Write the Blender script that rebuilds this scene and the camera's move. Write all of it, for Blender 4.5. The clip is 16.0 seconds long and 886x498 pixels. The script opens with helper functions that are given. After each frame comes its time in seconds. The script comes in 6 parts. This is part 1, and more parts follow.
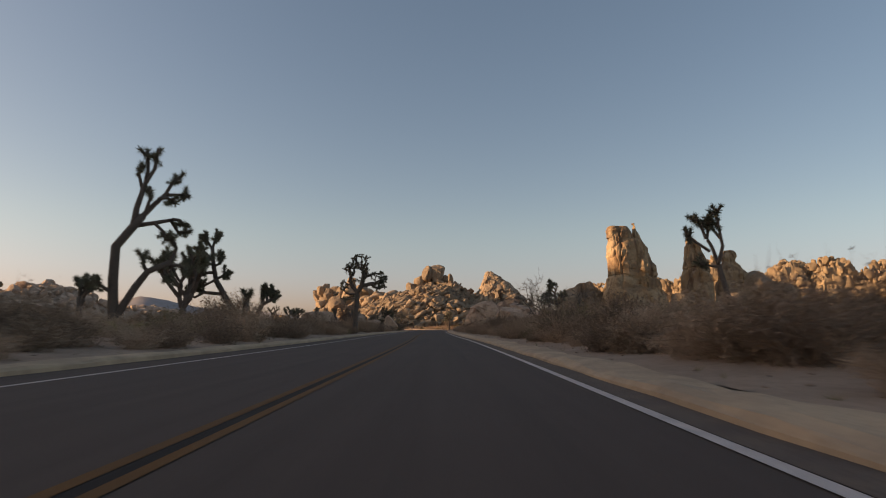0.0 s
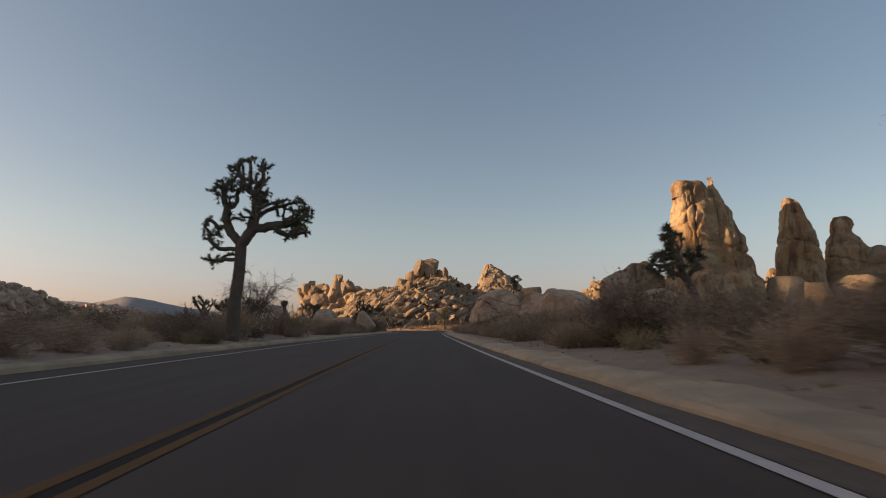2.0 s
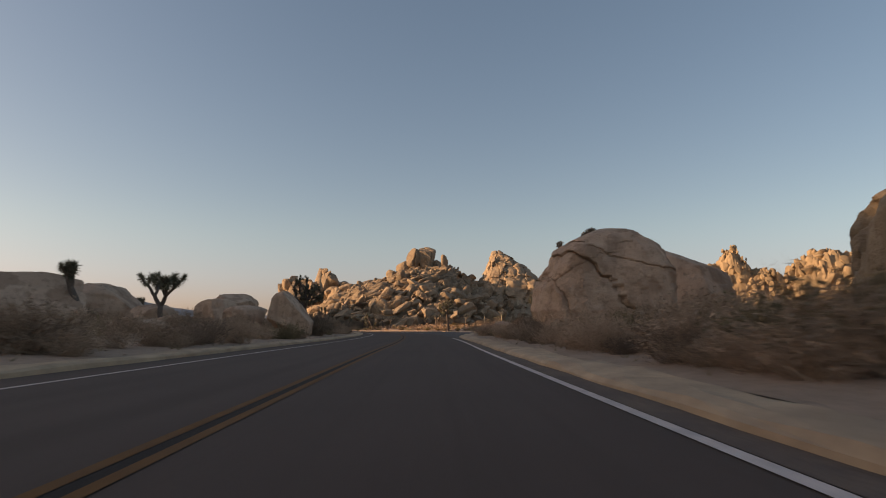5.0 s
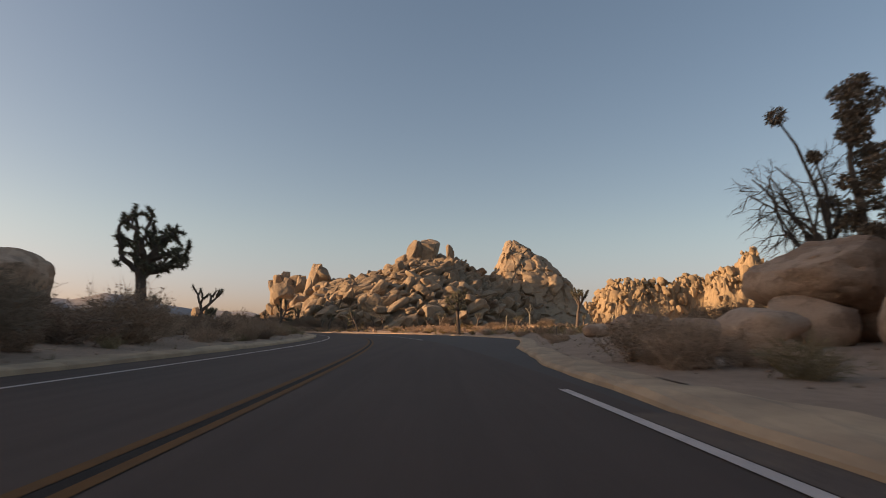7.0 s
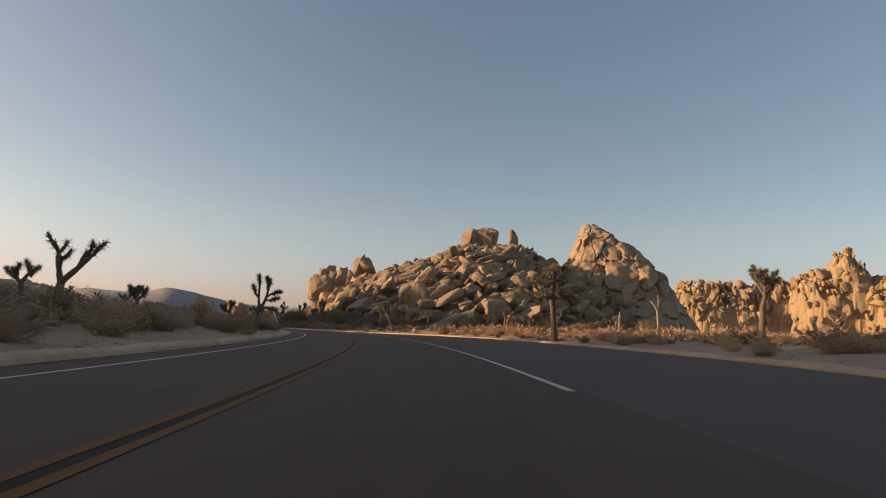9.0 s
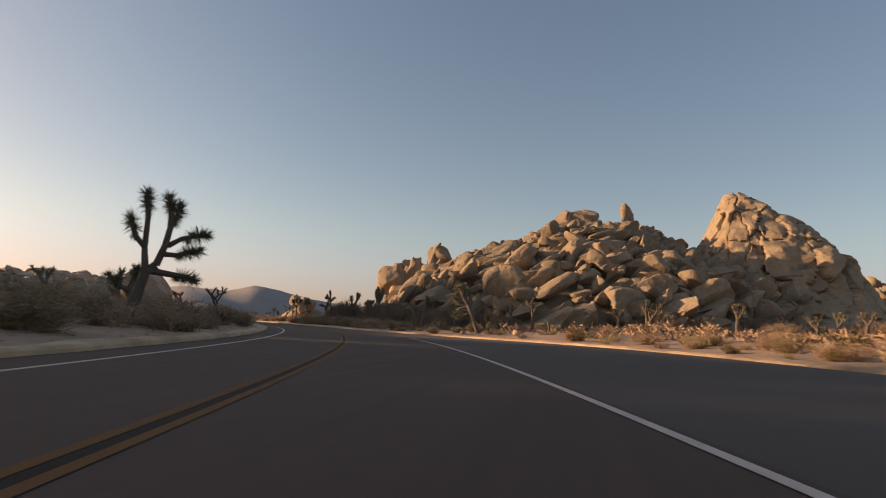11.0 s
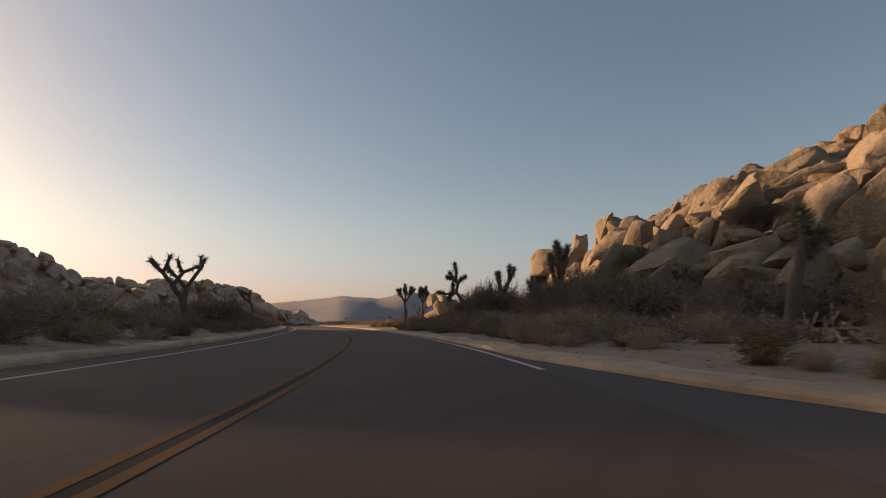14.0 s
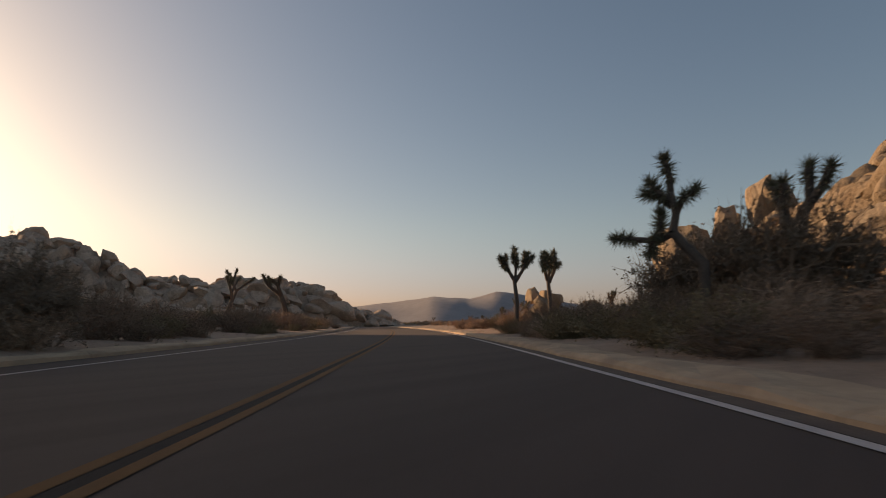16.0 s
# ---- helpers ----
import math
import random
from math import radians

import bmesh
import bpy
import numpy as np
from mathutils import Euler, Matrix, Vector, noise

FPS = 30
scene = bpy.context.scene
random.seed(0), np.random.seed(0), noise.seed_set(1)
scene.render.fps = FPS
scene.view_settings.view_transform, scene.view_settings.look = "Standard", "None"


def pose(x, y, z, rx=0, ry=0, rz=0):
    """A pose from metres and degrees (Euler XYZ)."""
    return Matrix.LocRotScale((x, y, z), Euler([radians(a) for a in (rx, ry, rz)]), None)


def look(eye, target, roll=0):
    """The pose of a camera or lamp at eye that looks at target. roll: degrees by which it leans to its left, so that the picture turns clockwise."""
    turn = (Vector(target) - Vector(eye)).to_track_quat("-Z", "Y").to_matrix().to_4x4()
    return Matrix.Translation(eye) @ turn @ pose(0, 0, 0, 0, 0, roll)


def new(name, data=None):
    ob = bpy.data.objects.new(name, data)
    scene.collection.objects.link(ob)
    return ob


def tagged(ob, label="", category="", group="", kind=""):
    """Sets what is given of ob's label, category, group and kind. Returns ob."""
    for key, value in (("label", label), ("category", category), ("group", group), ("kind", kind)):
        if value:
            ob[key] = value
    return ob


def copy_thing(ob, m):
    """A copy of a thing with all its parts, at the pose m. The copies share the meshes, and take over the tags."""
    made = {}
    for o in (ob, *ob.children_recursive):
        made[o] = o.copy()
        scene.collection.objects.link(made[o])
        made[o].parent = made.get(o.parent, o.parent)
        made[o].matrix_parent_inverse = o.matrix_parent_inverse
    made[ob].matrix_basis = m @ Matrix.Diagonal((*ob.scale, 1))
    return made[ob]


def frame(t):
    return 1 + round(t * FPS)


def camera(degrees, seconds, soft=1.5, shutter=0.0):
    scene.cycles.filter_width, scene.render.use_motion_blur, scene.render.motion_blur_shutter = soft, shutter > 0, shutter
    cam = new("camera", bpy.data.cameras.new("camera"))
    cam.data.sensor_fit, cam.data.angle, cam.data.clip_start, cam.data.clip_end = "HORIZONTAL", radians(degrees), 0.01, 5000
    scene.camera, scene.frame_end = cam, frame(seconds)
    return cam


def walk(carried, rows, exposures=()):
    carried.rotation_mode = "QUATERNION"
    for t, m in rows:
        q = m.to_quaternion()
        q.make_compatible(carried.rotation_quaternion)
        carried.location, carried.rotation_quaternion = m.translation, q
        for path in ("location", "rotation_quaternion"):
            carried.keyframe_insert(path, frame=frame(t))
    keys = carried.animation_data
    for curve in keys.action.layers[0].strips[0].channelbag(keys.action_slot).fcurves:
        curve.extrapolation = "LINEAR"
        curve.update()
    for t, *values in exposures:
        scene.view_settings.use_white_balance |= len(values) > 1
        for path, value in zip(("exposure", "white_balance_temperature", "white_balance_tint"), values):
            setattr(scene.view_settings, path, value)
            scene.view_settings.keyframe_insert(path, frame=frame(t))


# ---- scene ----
cam = camera(76.0, 16.0, soft=1.0, shutter=0.25)
# seconds, x, y, z, pitch, roll, yaw: a car-mounted camera just above the bumper
PATH = [
    (0.0, 0.00, -0.00, 0.731, 7.93, -0.06, -0.00),
    (0.5, -0.01, 8.47, 0.733, 7.87, -0.01, -0.79),
    (1.0, -0.03, 16.91, 0.730, 7.90, 0.04, -1.01),
    (1.5, -0.10, 25.30, 0.725, 7.91, 0.14, -0.89),
    (2.0, -0.23, 33.60, 0.719, 7.92, 0.16, -0.65),
    (2.5, -0.39, 41.73, 0.717, 7.79, 0.35, -0.44),
    (3.0, -0.65, 49.59, 0.724, 7.90, 0.58, -0.27),
    (3.5, -0.79, 57.46, 0.728, 8.03, 0.70, -0.46),
    (4.0, -0.92, 65.38, 0.728, 7.85, 0.76, -0.71),
    (4.5, -1.05, 73.38, 0.730, 7.84, 0.58, -0.95),
    (5.0, -1.16, 81.46, 0.732, 7.91, 0.28, -1.16),
    (5.5, -1.24, 89.60, 0.737, 7.97, -0.02, -1.30),
    (6.0, -1.30, 97.81, 0.738, 7.97, -0.20, -1.25),
    (6.5, -1.34, 106.08, 0.726, 8.05, -0.27, -1.18),
    (7.0, -1.32, 114.32, 0.729, 8.12, -0.46, -0.95),
    (7.5, -1.54, 122.51, 0.730, 8.15, -0.76, -0.21),
    (8.0, -1.88, 130.72, 0.728, 8.12, -1.20, 0.96),
    (8.5, -2.39, 138.92, 0.720, 8.11, -1.55, 2.52),
    (9.0, -3.17, 147.09, 0.710, 8.12, -1.92, 4.26),
    (9.5, -4.24, 155.24, 0.709, 7.72, -2.10, 6.02),
    (10.0, -5.44, 163.19, 0.722, 7.64, -2.36, 8.00),
    (10.5, -6.97, 170.96, 0.729, 7.68, -2.56, 10.07),
    (11.0, -8.77, 178.60, 0.735, 7.77, -2.63, 12.18),
    (11.5, -10.86, 186.14, 0.748, 7.84, -2.43, 14.48),
    (12.0, -13.20, 193.58, 0.759, 7.70, -2.00, 17.08),
    (12.5, -15.75, 200.68, 0.746, 7.63, -1.52, 19.52),
    (13.0, -18.68, 207.51, 0.723, 7.42, -1.18, 22.16),
    (13.5, -21.78, 214.06, 0.738, 7.44, -0.79, 24.71),
    (14.0, -24.98, 220.29, 0.738, 7.48, -0.22, 27.19),
    (14.5, -28.32, 226.06, 0.730, 7.55, 0.66, 29.48),
    (15.0, -31.83, 231.58, 0.711, 7.40, 0.72, 31.78),
    (15.5, -35.64, 237.06, 0.671, 7.57, 0.49, 34.19),
    (16.0, -39.59, 242.66, 0.636, 7.52, 0.40, 36.38),
]
EXPOSURES = [(0.0, 0.6, 9100, 22), (9.0, 0.66, 9100, 22), (12.5, 0.6, 9100, 22), (16.0, 0.2, 8900, 20)]
walk(cam, [(t, pose(x, y, z, 90 + pitch, roll, yaw)) for t, x, y, z, pitch, roll, yaw in PATH], EXPOSURES)

# ---- world and sun: a low sun from the left, nearly behind the western rocks ----
SUN_AZ, SUN_EL = 93.0, 12.0  # degrees to the left of +y, degrees up
world = bpy.data.worlds.new("world")
scene.world = world
world.use_nodes = True
wn = world.node_tree
sky = wn.nodes.new("ShaderNodeTexSky")
sky.sky_type, sky.sun_disc = "NISHITA", False
sky.sun_elevation, sky.sun_rotation = radians(SUN_EL), radians(-SUN_AZ)
sky.altitude, sky.air_density, sky.dust_density, sky.ozone_density = 1200, 1.0, 3.0, 1.6
bg = wn.nodes["Background"]
bg.inputs["Strength"].default_value = 0.14
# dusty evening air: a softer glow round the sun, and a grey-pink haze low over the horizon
soften = wn.nodes.new("ShaderNodeGamma")
soften.inputs["Gamma"].default_value = 0.82
wn.links.new(sky.outputs["Color"], soften.inputs["Color"])
vivid = wn.nodes.new("ShaderNodeHueSaturation")
vivid.inputs["Saturation"].default_value = 1.22
wn.links.new(soften.outputs["Color"], vivid.inputs["Color"])
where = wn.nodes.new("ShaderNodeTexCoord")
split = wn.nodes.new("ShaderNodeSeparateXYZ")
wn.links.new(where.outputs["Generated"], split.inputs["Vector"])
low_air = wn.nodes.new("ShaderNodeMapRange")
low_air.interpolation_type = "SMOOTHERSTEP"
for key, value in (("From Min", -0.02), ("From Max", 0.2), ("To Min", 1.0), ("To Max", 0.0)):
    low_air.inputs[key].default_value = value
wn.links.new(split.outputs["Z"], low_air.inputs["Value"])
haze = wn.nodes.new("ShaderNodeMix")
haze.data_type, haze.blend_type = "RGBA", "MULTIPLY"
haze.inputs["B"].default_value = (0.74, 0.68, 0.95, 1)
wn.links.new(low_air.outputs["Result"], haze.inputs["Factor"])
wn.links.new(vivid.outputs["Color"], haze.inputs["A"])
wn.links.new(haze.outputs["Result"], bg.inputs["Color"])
sun = new("sun", bpy.data.lights.new("sun", "SUN"))
sun.data.energy, sun.data.angle, sun.data.color = 4.3, radians(0.6), (1.0, 0.79, 0.56)
sun_from = Vector((-math.sin(radians(SUN_AZ)) * math.cos(radians(SUN_EL)), math.cos(radians(SUN_AZ)) * math.cos(radians(SUN_EL)), math.sin(radians(SUN_EL))))
sun.matrix_world = look(sun_from * 100, (0, 0, 0))

# ---- materials ----
def material(name, base, rough=0.9, grain=8.0, grain_amount=0.25, blotch=0.6, blotch_colour=None, blotch_amount=0.5, bump=0.3, bump_scale=30.0, spread=0.15, streak=None, streak_amount=0.5, patch=None, patch_amount=0.6, sheen=0.3, lane=None):
    """Two scales of noise over a base colour, a bump, and a change from thing to thing."""
    m = bpy.data.materials.new(name)
    m.use_nodes = True
    nt = m.node_tree
    bsdf = nt.nodes["Principled BSDF"]
    bsdf.inputs["Roughness"].default_value = rough
    bsdf.inputs["Specular IOR Level"].default_value = sheen
    geo = nt.nodes.new("ShaderNodeNewGeometry")
    co = geo.outputs["Position"]

    def noise_at(scale, detail=4.0, stretch=None, rough_n=0.6):
        n = nt.nodes.new("ShaderNodeTexNoise")
        n.inputs["Scale"].default_value, n.inputs["Detail"].default_value, n.inputs["Roughness"].default_value = scale, detail, rough_n
        src = co
        if stretch:
            mp = nt.nodes.new("ShaderNodeMapping")
            mp.inputs["Scale"].default_value = stretch
            nt.links.new(co, mp.inputs["Vector"])
            src = mp.outputs["Vector"]
        nt.links.new(src, n.inputs["Vector"])
        return n.outputs["Fac"]

    def ramp(fac, lo, hi):
        r = nt.nodes.new("ShaderNodeMapRange")
        r.inputs["From Min"].default_value, r.inputs["From Max"].default_value = lo, hi
        nt.links.new(fac, r.inputs["Value"])
        return r.outputs["Result"]

    def mix(fac, a, b, kind="MIX", amount=None):
        x = nt.nodes.new("ShaderNodeMix")
        x.data_type, x.blend_type = "RGBA", kind
        for sock, val in ((x.inputs["A"], a), (x.inputs["B"], b)):
            if isinstance(val, tuple):
                sock.default_value = (*val, 1)
            else:
                nt.links.new(val, sock)
        if amount is None:
            nt.links.new(fac, x.inputs["Factor"])
        else:
            mul = nt.nodes.new("ShaderNodeMath")
            mul.operation = "MULTIPLY"
            mul.inputs[1].default_value = amount
            nt.links.new(fac, mul.inputs[0])
            nt.links.new(mul.outputs[0], x.inputs["Factor"])
        return x.outputs["Result"]

    other = blotch_colour or tuple(c * 0.6 for c in base)
    col = mix(ramp(noise_at(blotch), 0.38, 0.66), tuple(base), tuple(other), amount=blotch_amount)
    if streak:
        col = mix(ramp(noise_at(0.9, 3.0, (1.0, 1.0, 0.16)), 0.52, 0.68), col, tuple(streak), amount=streak_amount)
    if patch:
        col = mix(ramp(noise_at(0.42, 9.0, rough_n=0.62), 0.52, 0.56), col, tuple(patch), amount=patch_amount)
        col = mix(ramp(noise_at(1.9, 7.0, rough_n=0.65), 0.56, 0.6), col, tuple(c * 0.8 for c in patch), amount=patch_amount * 0.6)
    if lane:
        col = mix(ramp(noise_at(1.0, 5.0, (2.2, 0.05, 1.0)), 0.42, 0.68), col, tuple(lane), amount=0.7)
    dark = tuple(c * 0.45 for c in base)
    col = mix(ramp(noise_at(grain, 6.0), 0.45, 0.75), col, dark, amount=grain_amount)
    if spread:
        info = nt.nodes.new("ShaderNodeObjectInfo")
        hsv = nt.nodes.new("ShaderNodeHueSaturation")
        nt.links.new(ramp_out := ramp_of(nt, info.outputs["Random"], 1 - spread, 1 + spread), hsv.inputs["Value"])
        nt.links.new(col, hsv.inputs["Color"])
        col = hsv.outputs["Color"]
    nt.links.new(col, bsdf.inputs["Base Color"])
    if bump:
        b = nt.nodes.new("ShaderNodeBump")
        b.inputs["Strength"].default_value, b.inputs["Distance"].default_value = bump, 0.6 / bump_scale
        nt.links.new(noise_at(bump_scale, 5.0), b.inputs["Height"])
        nt.links.new(b.outputs["Normal"], bsdf.inputs["Normal"])
    return m


def ramp_of(nt, fac, lo, hi):
    r = nt.nodes.new("ShaderNodeMapRange")
    r.inputs["To Min"].default_value, r.inputs["To Max"].default_value = lo, hi
    nt.links.new(fac, r.inputs["Value"])
    return r.outputs["Result"]


ASPHALT = material("asphalt", (0.112, 0.069, 0.053), 0.9, grain=60, grain_amount=0.5, blotch=0.25, blotch_colour=(0.089, 0.0545, 0.0425), bump=0.4, bump_scale=110, spread=0, lane=(0.08, 0.049, 0.0375))
PULLOUT = material("worn_asphalt", (0.109, 0.0818, 0.0707), 0.88, grain=50, grain_amount=0.5, blotch=0.3, blotch_colour=(0.0879, 0.066, 0.0575), bump=0.5, bump_scale=90, spread=0)
GRAVEL = material("asphalt_edge", (0.158, 0.105, 0.0821), 0.95, grain=25, grain_amount=0.7, blotch=2, blotch_colour=(0.264, 0.169, 0.114), bump=0.9, bump_scale=35, spread=0)
YELLOW = material("yellow_paint", (0.19, 0.07, 0.012), 0.85, grain=30, grain_amount=0.6, blotch=3, blotch_colour=(0.12, 0.05, 0.016), bump=0.2, bump_scale=100, spread=0)
WHITE = material("white_paint", (0.726, 0.572, 0.503), 0.7, grain=35, grain_amount=0.45, blotch=3, blotch_colour=(0.385, 0.32, 0.294), bump=0.2, bump_scale=100, spread=0)
KERB = material("tan_kerb", (0.58, 0.385, 0.245), 0.9, grain=14, grain_amount=0.4, blotch=0.9, blotch_colour=(0.36, 0.24, 0.16), blotch_amount=0.8, bump=0.4, bump_scale=60, spread=0.07)
SAND = material("sand", (0.435, 0.285, 0.2), 0.95, grain=6, grain_amount=0.45, blotch=0.8, blotch_colour=(0.28, 0.183, 0.128), bump=0.8, bump_scale=9, spread=0)
GRANITE = material("granite", (0.35, 0.262, 0.182), 0.9, grain=3.5, grain_amount=0.22, blotch=0.22, blotch_colour=(0.27, 0.185, 0.122), bump=1.0, bump_scale=2.2, spread=0.16, streak=(0.2, 0.135, 0.095), streak_amount=0.45, patch=(0.27, 0.175, 0.11), patch_amount=0.5)
GRANITE_NEAR = material("near_granite", (0.56, 0.375, 0.265), 0.9, grain=14, grain_amount=0.3, blotch=0.7, blotch_colour=(0.407, 0.252, 0.171), bump=0.8, bump_scale=9, spread=0.1, streak=(0.22, 0.131, 0.0902), streak_amount=0.5, patch=(0.319, 0.189, 0.123), patch_amount=0.7)
VARNISH = material("desert_varnish_granite", (0.46, 0.34, 0.215), 0.85, grain=6, grain_amount=0.35, blotch=0.22, blotch_colour=(0.33, 0.17, 0.075), blotch_amount=0.9, patch=(0.2, 0.125, 0.08), patch_amount=0.6, bump=0.8, bump_scale=6, spread=0.06, streak=(0.13, 0.07, 0.045), streak_amount=0.9)
FAR_ROCK = material("far_granite", (0.328, 0.236, 0.148), 0.95, grain=0.35, grain_amount=0.5, blotch=0.05, blotch_colour=(0.257, 0.175, 0.111), bump=0.0, spread=0.1)
# far rock paled to grey: the distance haze is painted into its colour
HAZY = material("haze_tinted_mountain", (0.33, 0.295, 0.29), 1.0, grain=0.05, grain_amount=0.25, blotch=0.01, blotch_colour=(0.28, 0.25, 0.245), bump=0, spread=0.05)
BARK = material("joshua_bark", (0.155, 0.115, 0.092), 0.95, grain=30, grain_amount=0.6, blotch=4, blotch_colour=(0.1, 0.076, 0.062), bump=1.0, bump_scale=30, spread=0.1)
LEAF = material("joshua_leaf", (0.165, 0.158, 0.105), 0.65, grain=20, grain_amount=0.3, blotch=3, blotch_colour=(0.19, 0.16, 0.1), bump=0, spread=0.15)
TWIG = material("dead_twig", (0.19, 0.15, 0.125), 0.9, grain=30, grain_amount=0.4, blotch=3, bump=0.4, bump_scale=60, spread=0.1)
SCRUB = material("dry_scrub", (0.4, 0.268, 0.184), 0.95, grain=12, grain_amount=0.3, blotch=1.2, blotch_colour=(0.26, 0.176, 0.122), bump=0, spread=0.25)
BLACKBRUSH = material("dark_scrub", (0.285, 0.19, 0.134), 0.95, grain=12, grain_amount=0.3, blotch=1.2, blotch_colour=(0.185, 0.124, 0.09), bump=0, spread=0.25)
PALE = material("pale_scrub", (0.53, 0.36, 0.252), 0.95, grain=12, grain_amount=0.3, blotch=1.2, blotch_colour=(0.36, 0.245, 0.172), bump=0, spread=0.2)
STRAW = material("straw_grass", (0.34, 0.255, 0.145), 0.9, grain=12, grain_amount=0.25, blotch=1.2, blotch_colour=(0.28, 0.2, 0.11), bump=0, spread=0.2)
GREEN = material("green_scrub", (0.27, 0.196, 0.112), 0.9, grain=12, grain_amount=0.3, blotch=1.2, blotch_colour=(0.18, 0.135, 0.08), bump=0, spread=0.2)
JUNIPER = material("juniper_green", (0.25, 0.178, 0.126), 0.85, grain=8, grain_amount=0.3, blotch=1.5, blotch_colour=(0.3, 0.215, 0.15), bump=0, spread=0.15)
RUST = material("autumn_scrub", (0.22, 0.15, 0.07), 0.9, grain=10, grain_amount=0.3, blotch=1.2, blotch_colour=(0.17, 0.11, 0.05), bump=0, spread=0.2)
BLEACHED = material("bleached_wood", (0.5, 0.4, 0.28), 0.9, grain=20, grain_amount=0.4, blotch=2, bump=0.4, bump_scale=40, spread=0.1)
STEEL = material("weathered_post", (0.2, 0.17, 0.14), 0.8, grain=40, bump=0.2, bump_scale=80, spread=0)
PEBBLE = material("pebble", (0.396, 0.252, 0.18), 0.95, grain=20, grain_amount=0.4, blotch=3, blotch_colour=(0.242, 0.16, 0.119), bump=0, spread=0)
# granite of the backlit ridge, paled: the sky's glare is put into its colour
RIDGE_ROCK = material("glare_paled_granite", (0.56, 0.4, 0.3), 0.92, grain=3, grain_amount=0.4, blotch=0.2, blotch_colour=(0.42, 0.3, 0.225), bump=1.0, bump_scale=2.2, spread=0.15, patch=(0.34, 0.24, 0.18), patch_amount=0.6)
SEAM = material("tar_seam", (0.03, 0.018, 0.014), 0.95, grain=40, grain_amount=0.4, blotch=2, bump=0.3, bump_scale=90, spread=0)

# ---- shape helpers ----
def mesh_of(name, verts, faces, mat, smooth=True):
    me = bpy.data.meshes.new(name)
    me.from_pydata([tuple(v) for v in verts] if not isinstance(verts, np.ndarray) else verts.tolist(), [], faces if isinstance(faces, list) else faces.tolist())
    me.materials.append(mat)
    if smooth:
        me.polygons.foreach_set("use_smooth", [True] * len(me.polygons))
    me.update()
    return me


def part(name, me, parent=None, label="", m=None):
    ob = new(name, me)
    if parent is not None:
        ob.parent = parent
    if m is not None:
        ob.matrix_basis = m
    return tagged(ob, label) if label else ob


def empty(name, place, label, category, group="", kind="", m=None):
    ob = new(name)
    ob.matrix_basis = m if m is not None else Matrix.Translation(place)
    return tagged(ob, label, category, group, kind)


def lattice(ix, iy, iz, seed):
    h = (ix * 374761393 + iy * 668265263 + iz * 1440662683 + seed * 974711) & 0x7FFFFFFF
    h = ((h ^ (h >> 13)) * 1274126177) & 0x7FFFFFFF
    return ((h ^ (h >> 16)) & 0xFFFF) / 32767.5 - 1


def vnoise(p, seed=0):
    """Smooth value noise, -1 to 1, of an (n, 3) array."""
    i = np.floor(p).astype(np.int64)
    f = p - i
    f = f * f * (3 - 2 * f)
    out = 0
    for dx in (0, 1):
        wx = f[:, 0] if dx else 1 - f[:, 0]
        for dy in (0, 1):
            wy = f[:, 1] if dy else 1 - f[:, 1]
            for dz in (0, 1):
                wz = f[:, 2] if dz else 1 - f[:, 2]
                out = out + wx * wy * wz * lattice(i[:, 0] + dx, i[:, 1] + dy, i[:, 2] + dz, seed)
    return out


def fbm(p, octaves=4, seed=0, gain=0.5):
    total, amp = 0, 1.0
    for k in range(octaves):
        total = total + amp * vnoise(p * 2.03**k + 17.3 * k, seed + k)
        amp *= gain
    return total


def blocks(p, size, seed=0):
    """Uneven cells: a number from -1 to 1 for the cell that each place lies in, and the distance to the cell's edge."""
    q = p / np.array(size)
    i = np.floor(q).astype(np.int64)
    best, second, pick = np.full(len(q), 9.0), np.full(len(q), 9.0), np.zeros(len(q))
    for dx in (-1, 0, 1):
        for dy in (-1, 0, 1):
            for dz in (-1, 0, 1):
                c = i + np.array([dx, dy, dz])
                h = [lattice(c[:, 0], c[:, 1], c[:, 2], seed + k) for k in range(4)]
                d = np.linalg.norm(c + 0.5 + 0.45 * np.stack(h[:3], 1) - q, axis=1)
                closer = d < best
                second = np.where(closer, best, np.minimum(second, d))
                pick = np.where(closer, h[3], pick)
                best = np.where(closer, d, best)
    return pick, second - best


ICO = {}


def ico(level):
    if level not in ICO:
        bm = bmesh.new()
        bmesh.ops.create_icosphere(bm, subdivisions=level, radius=1)
        ICO[level] = (np.array([v.co[:] for v in bm.verts]), [[v.index for v in f.verts] for f in bm.faces])
        bm.free()
    return ICO[level]


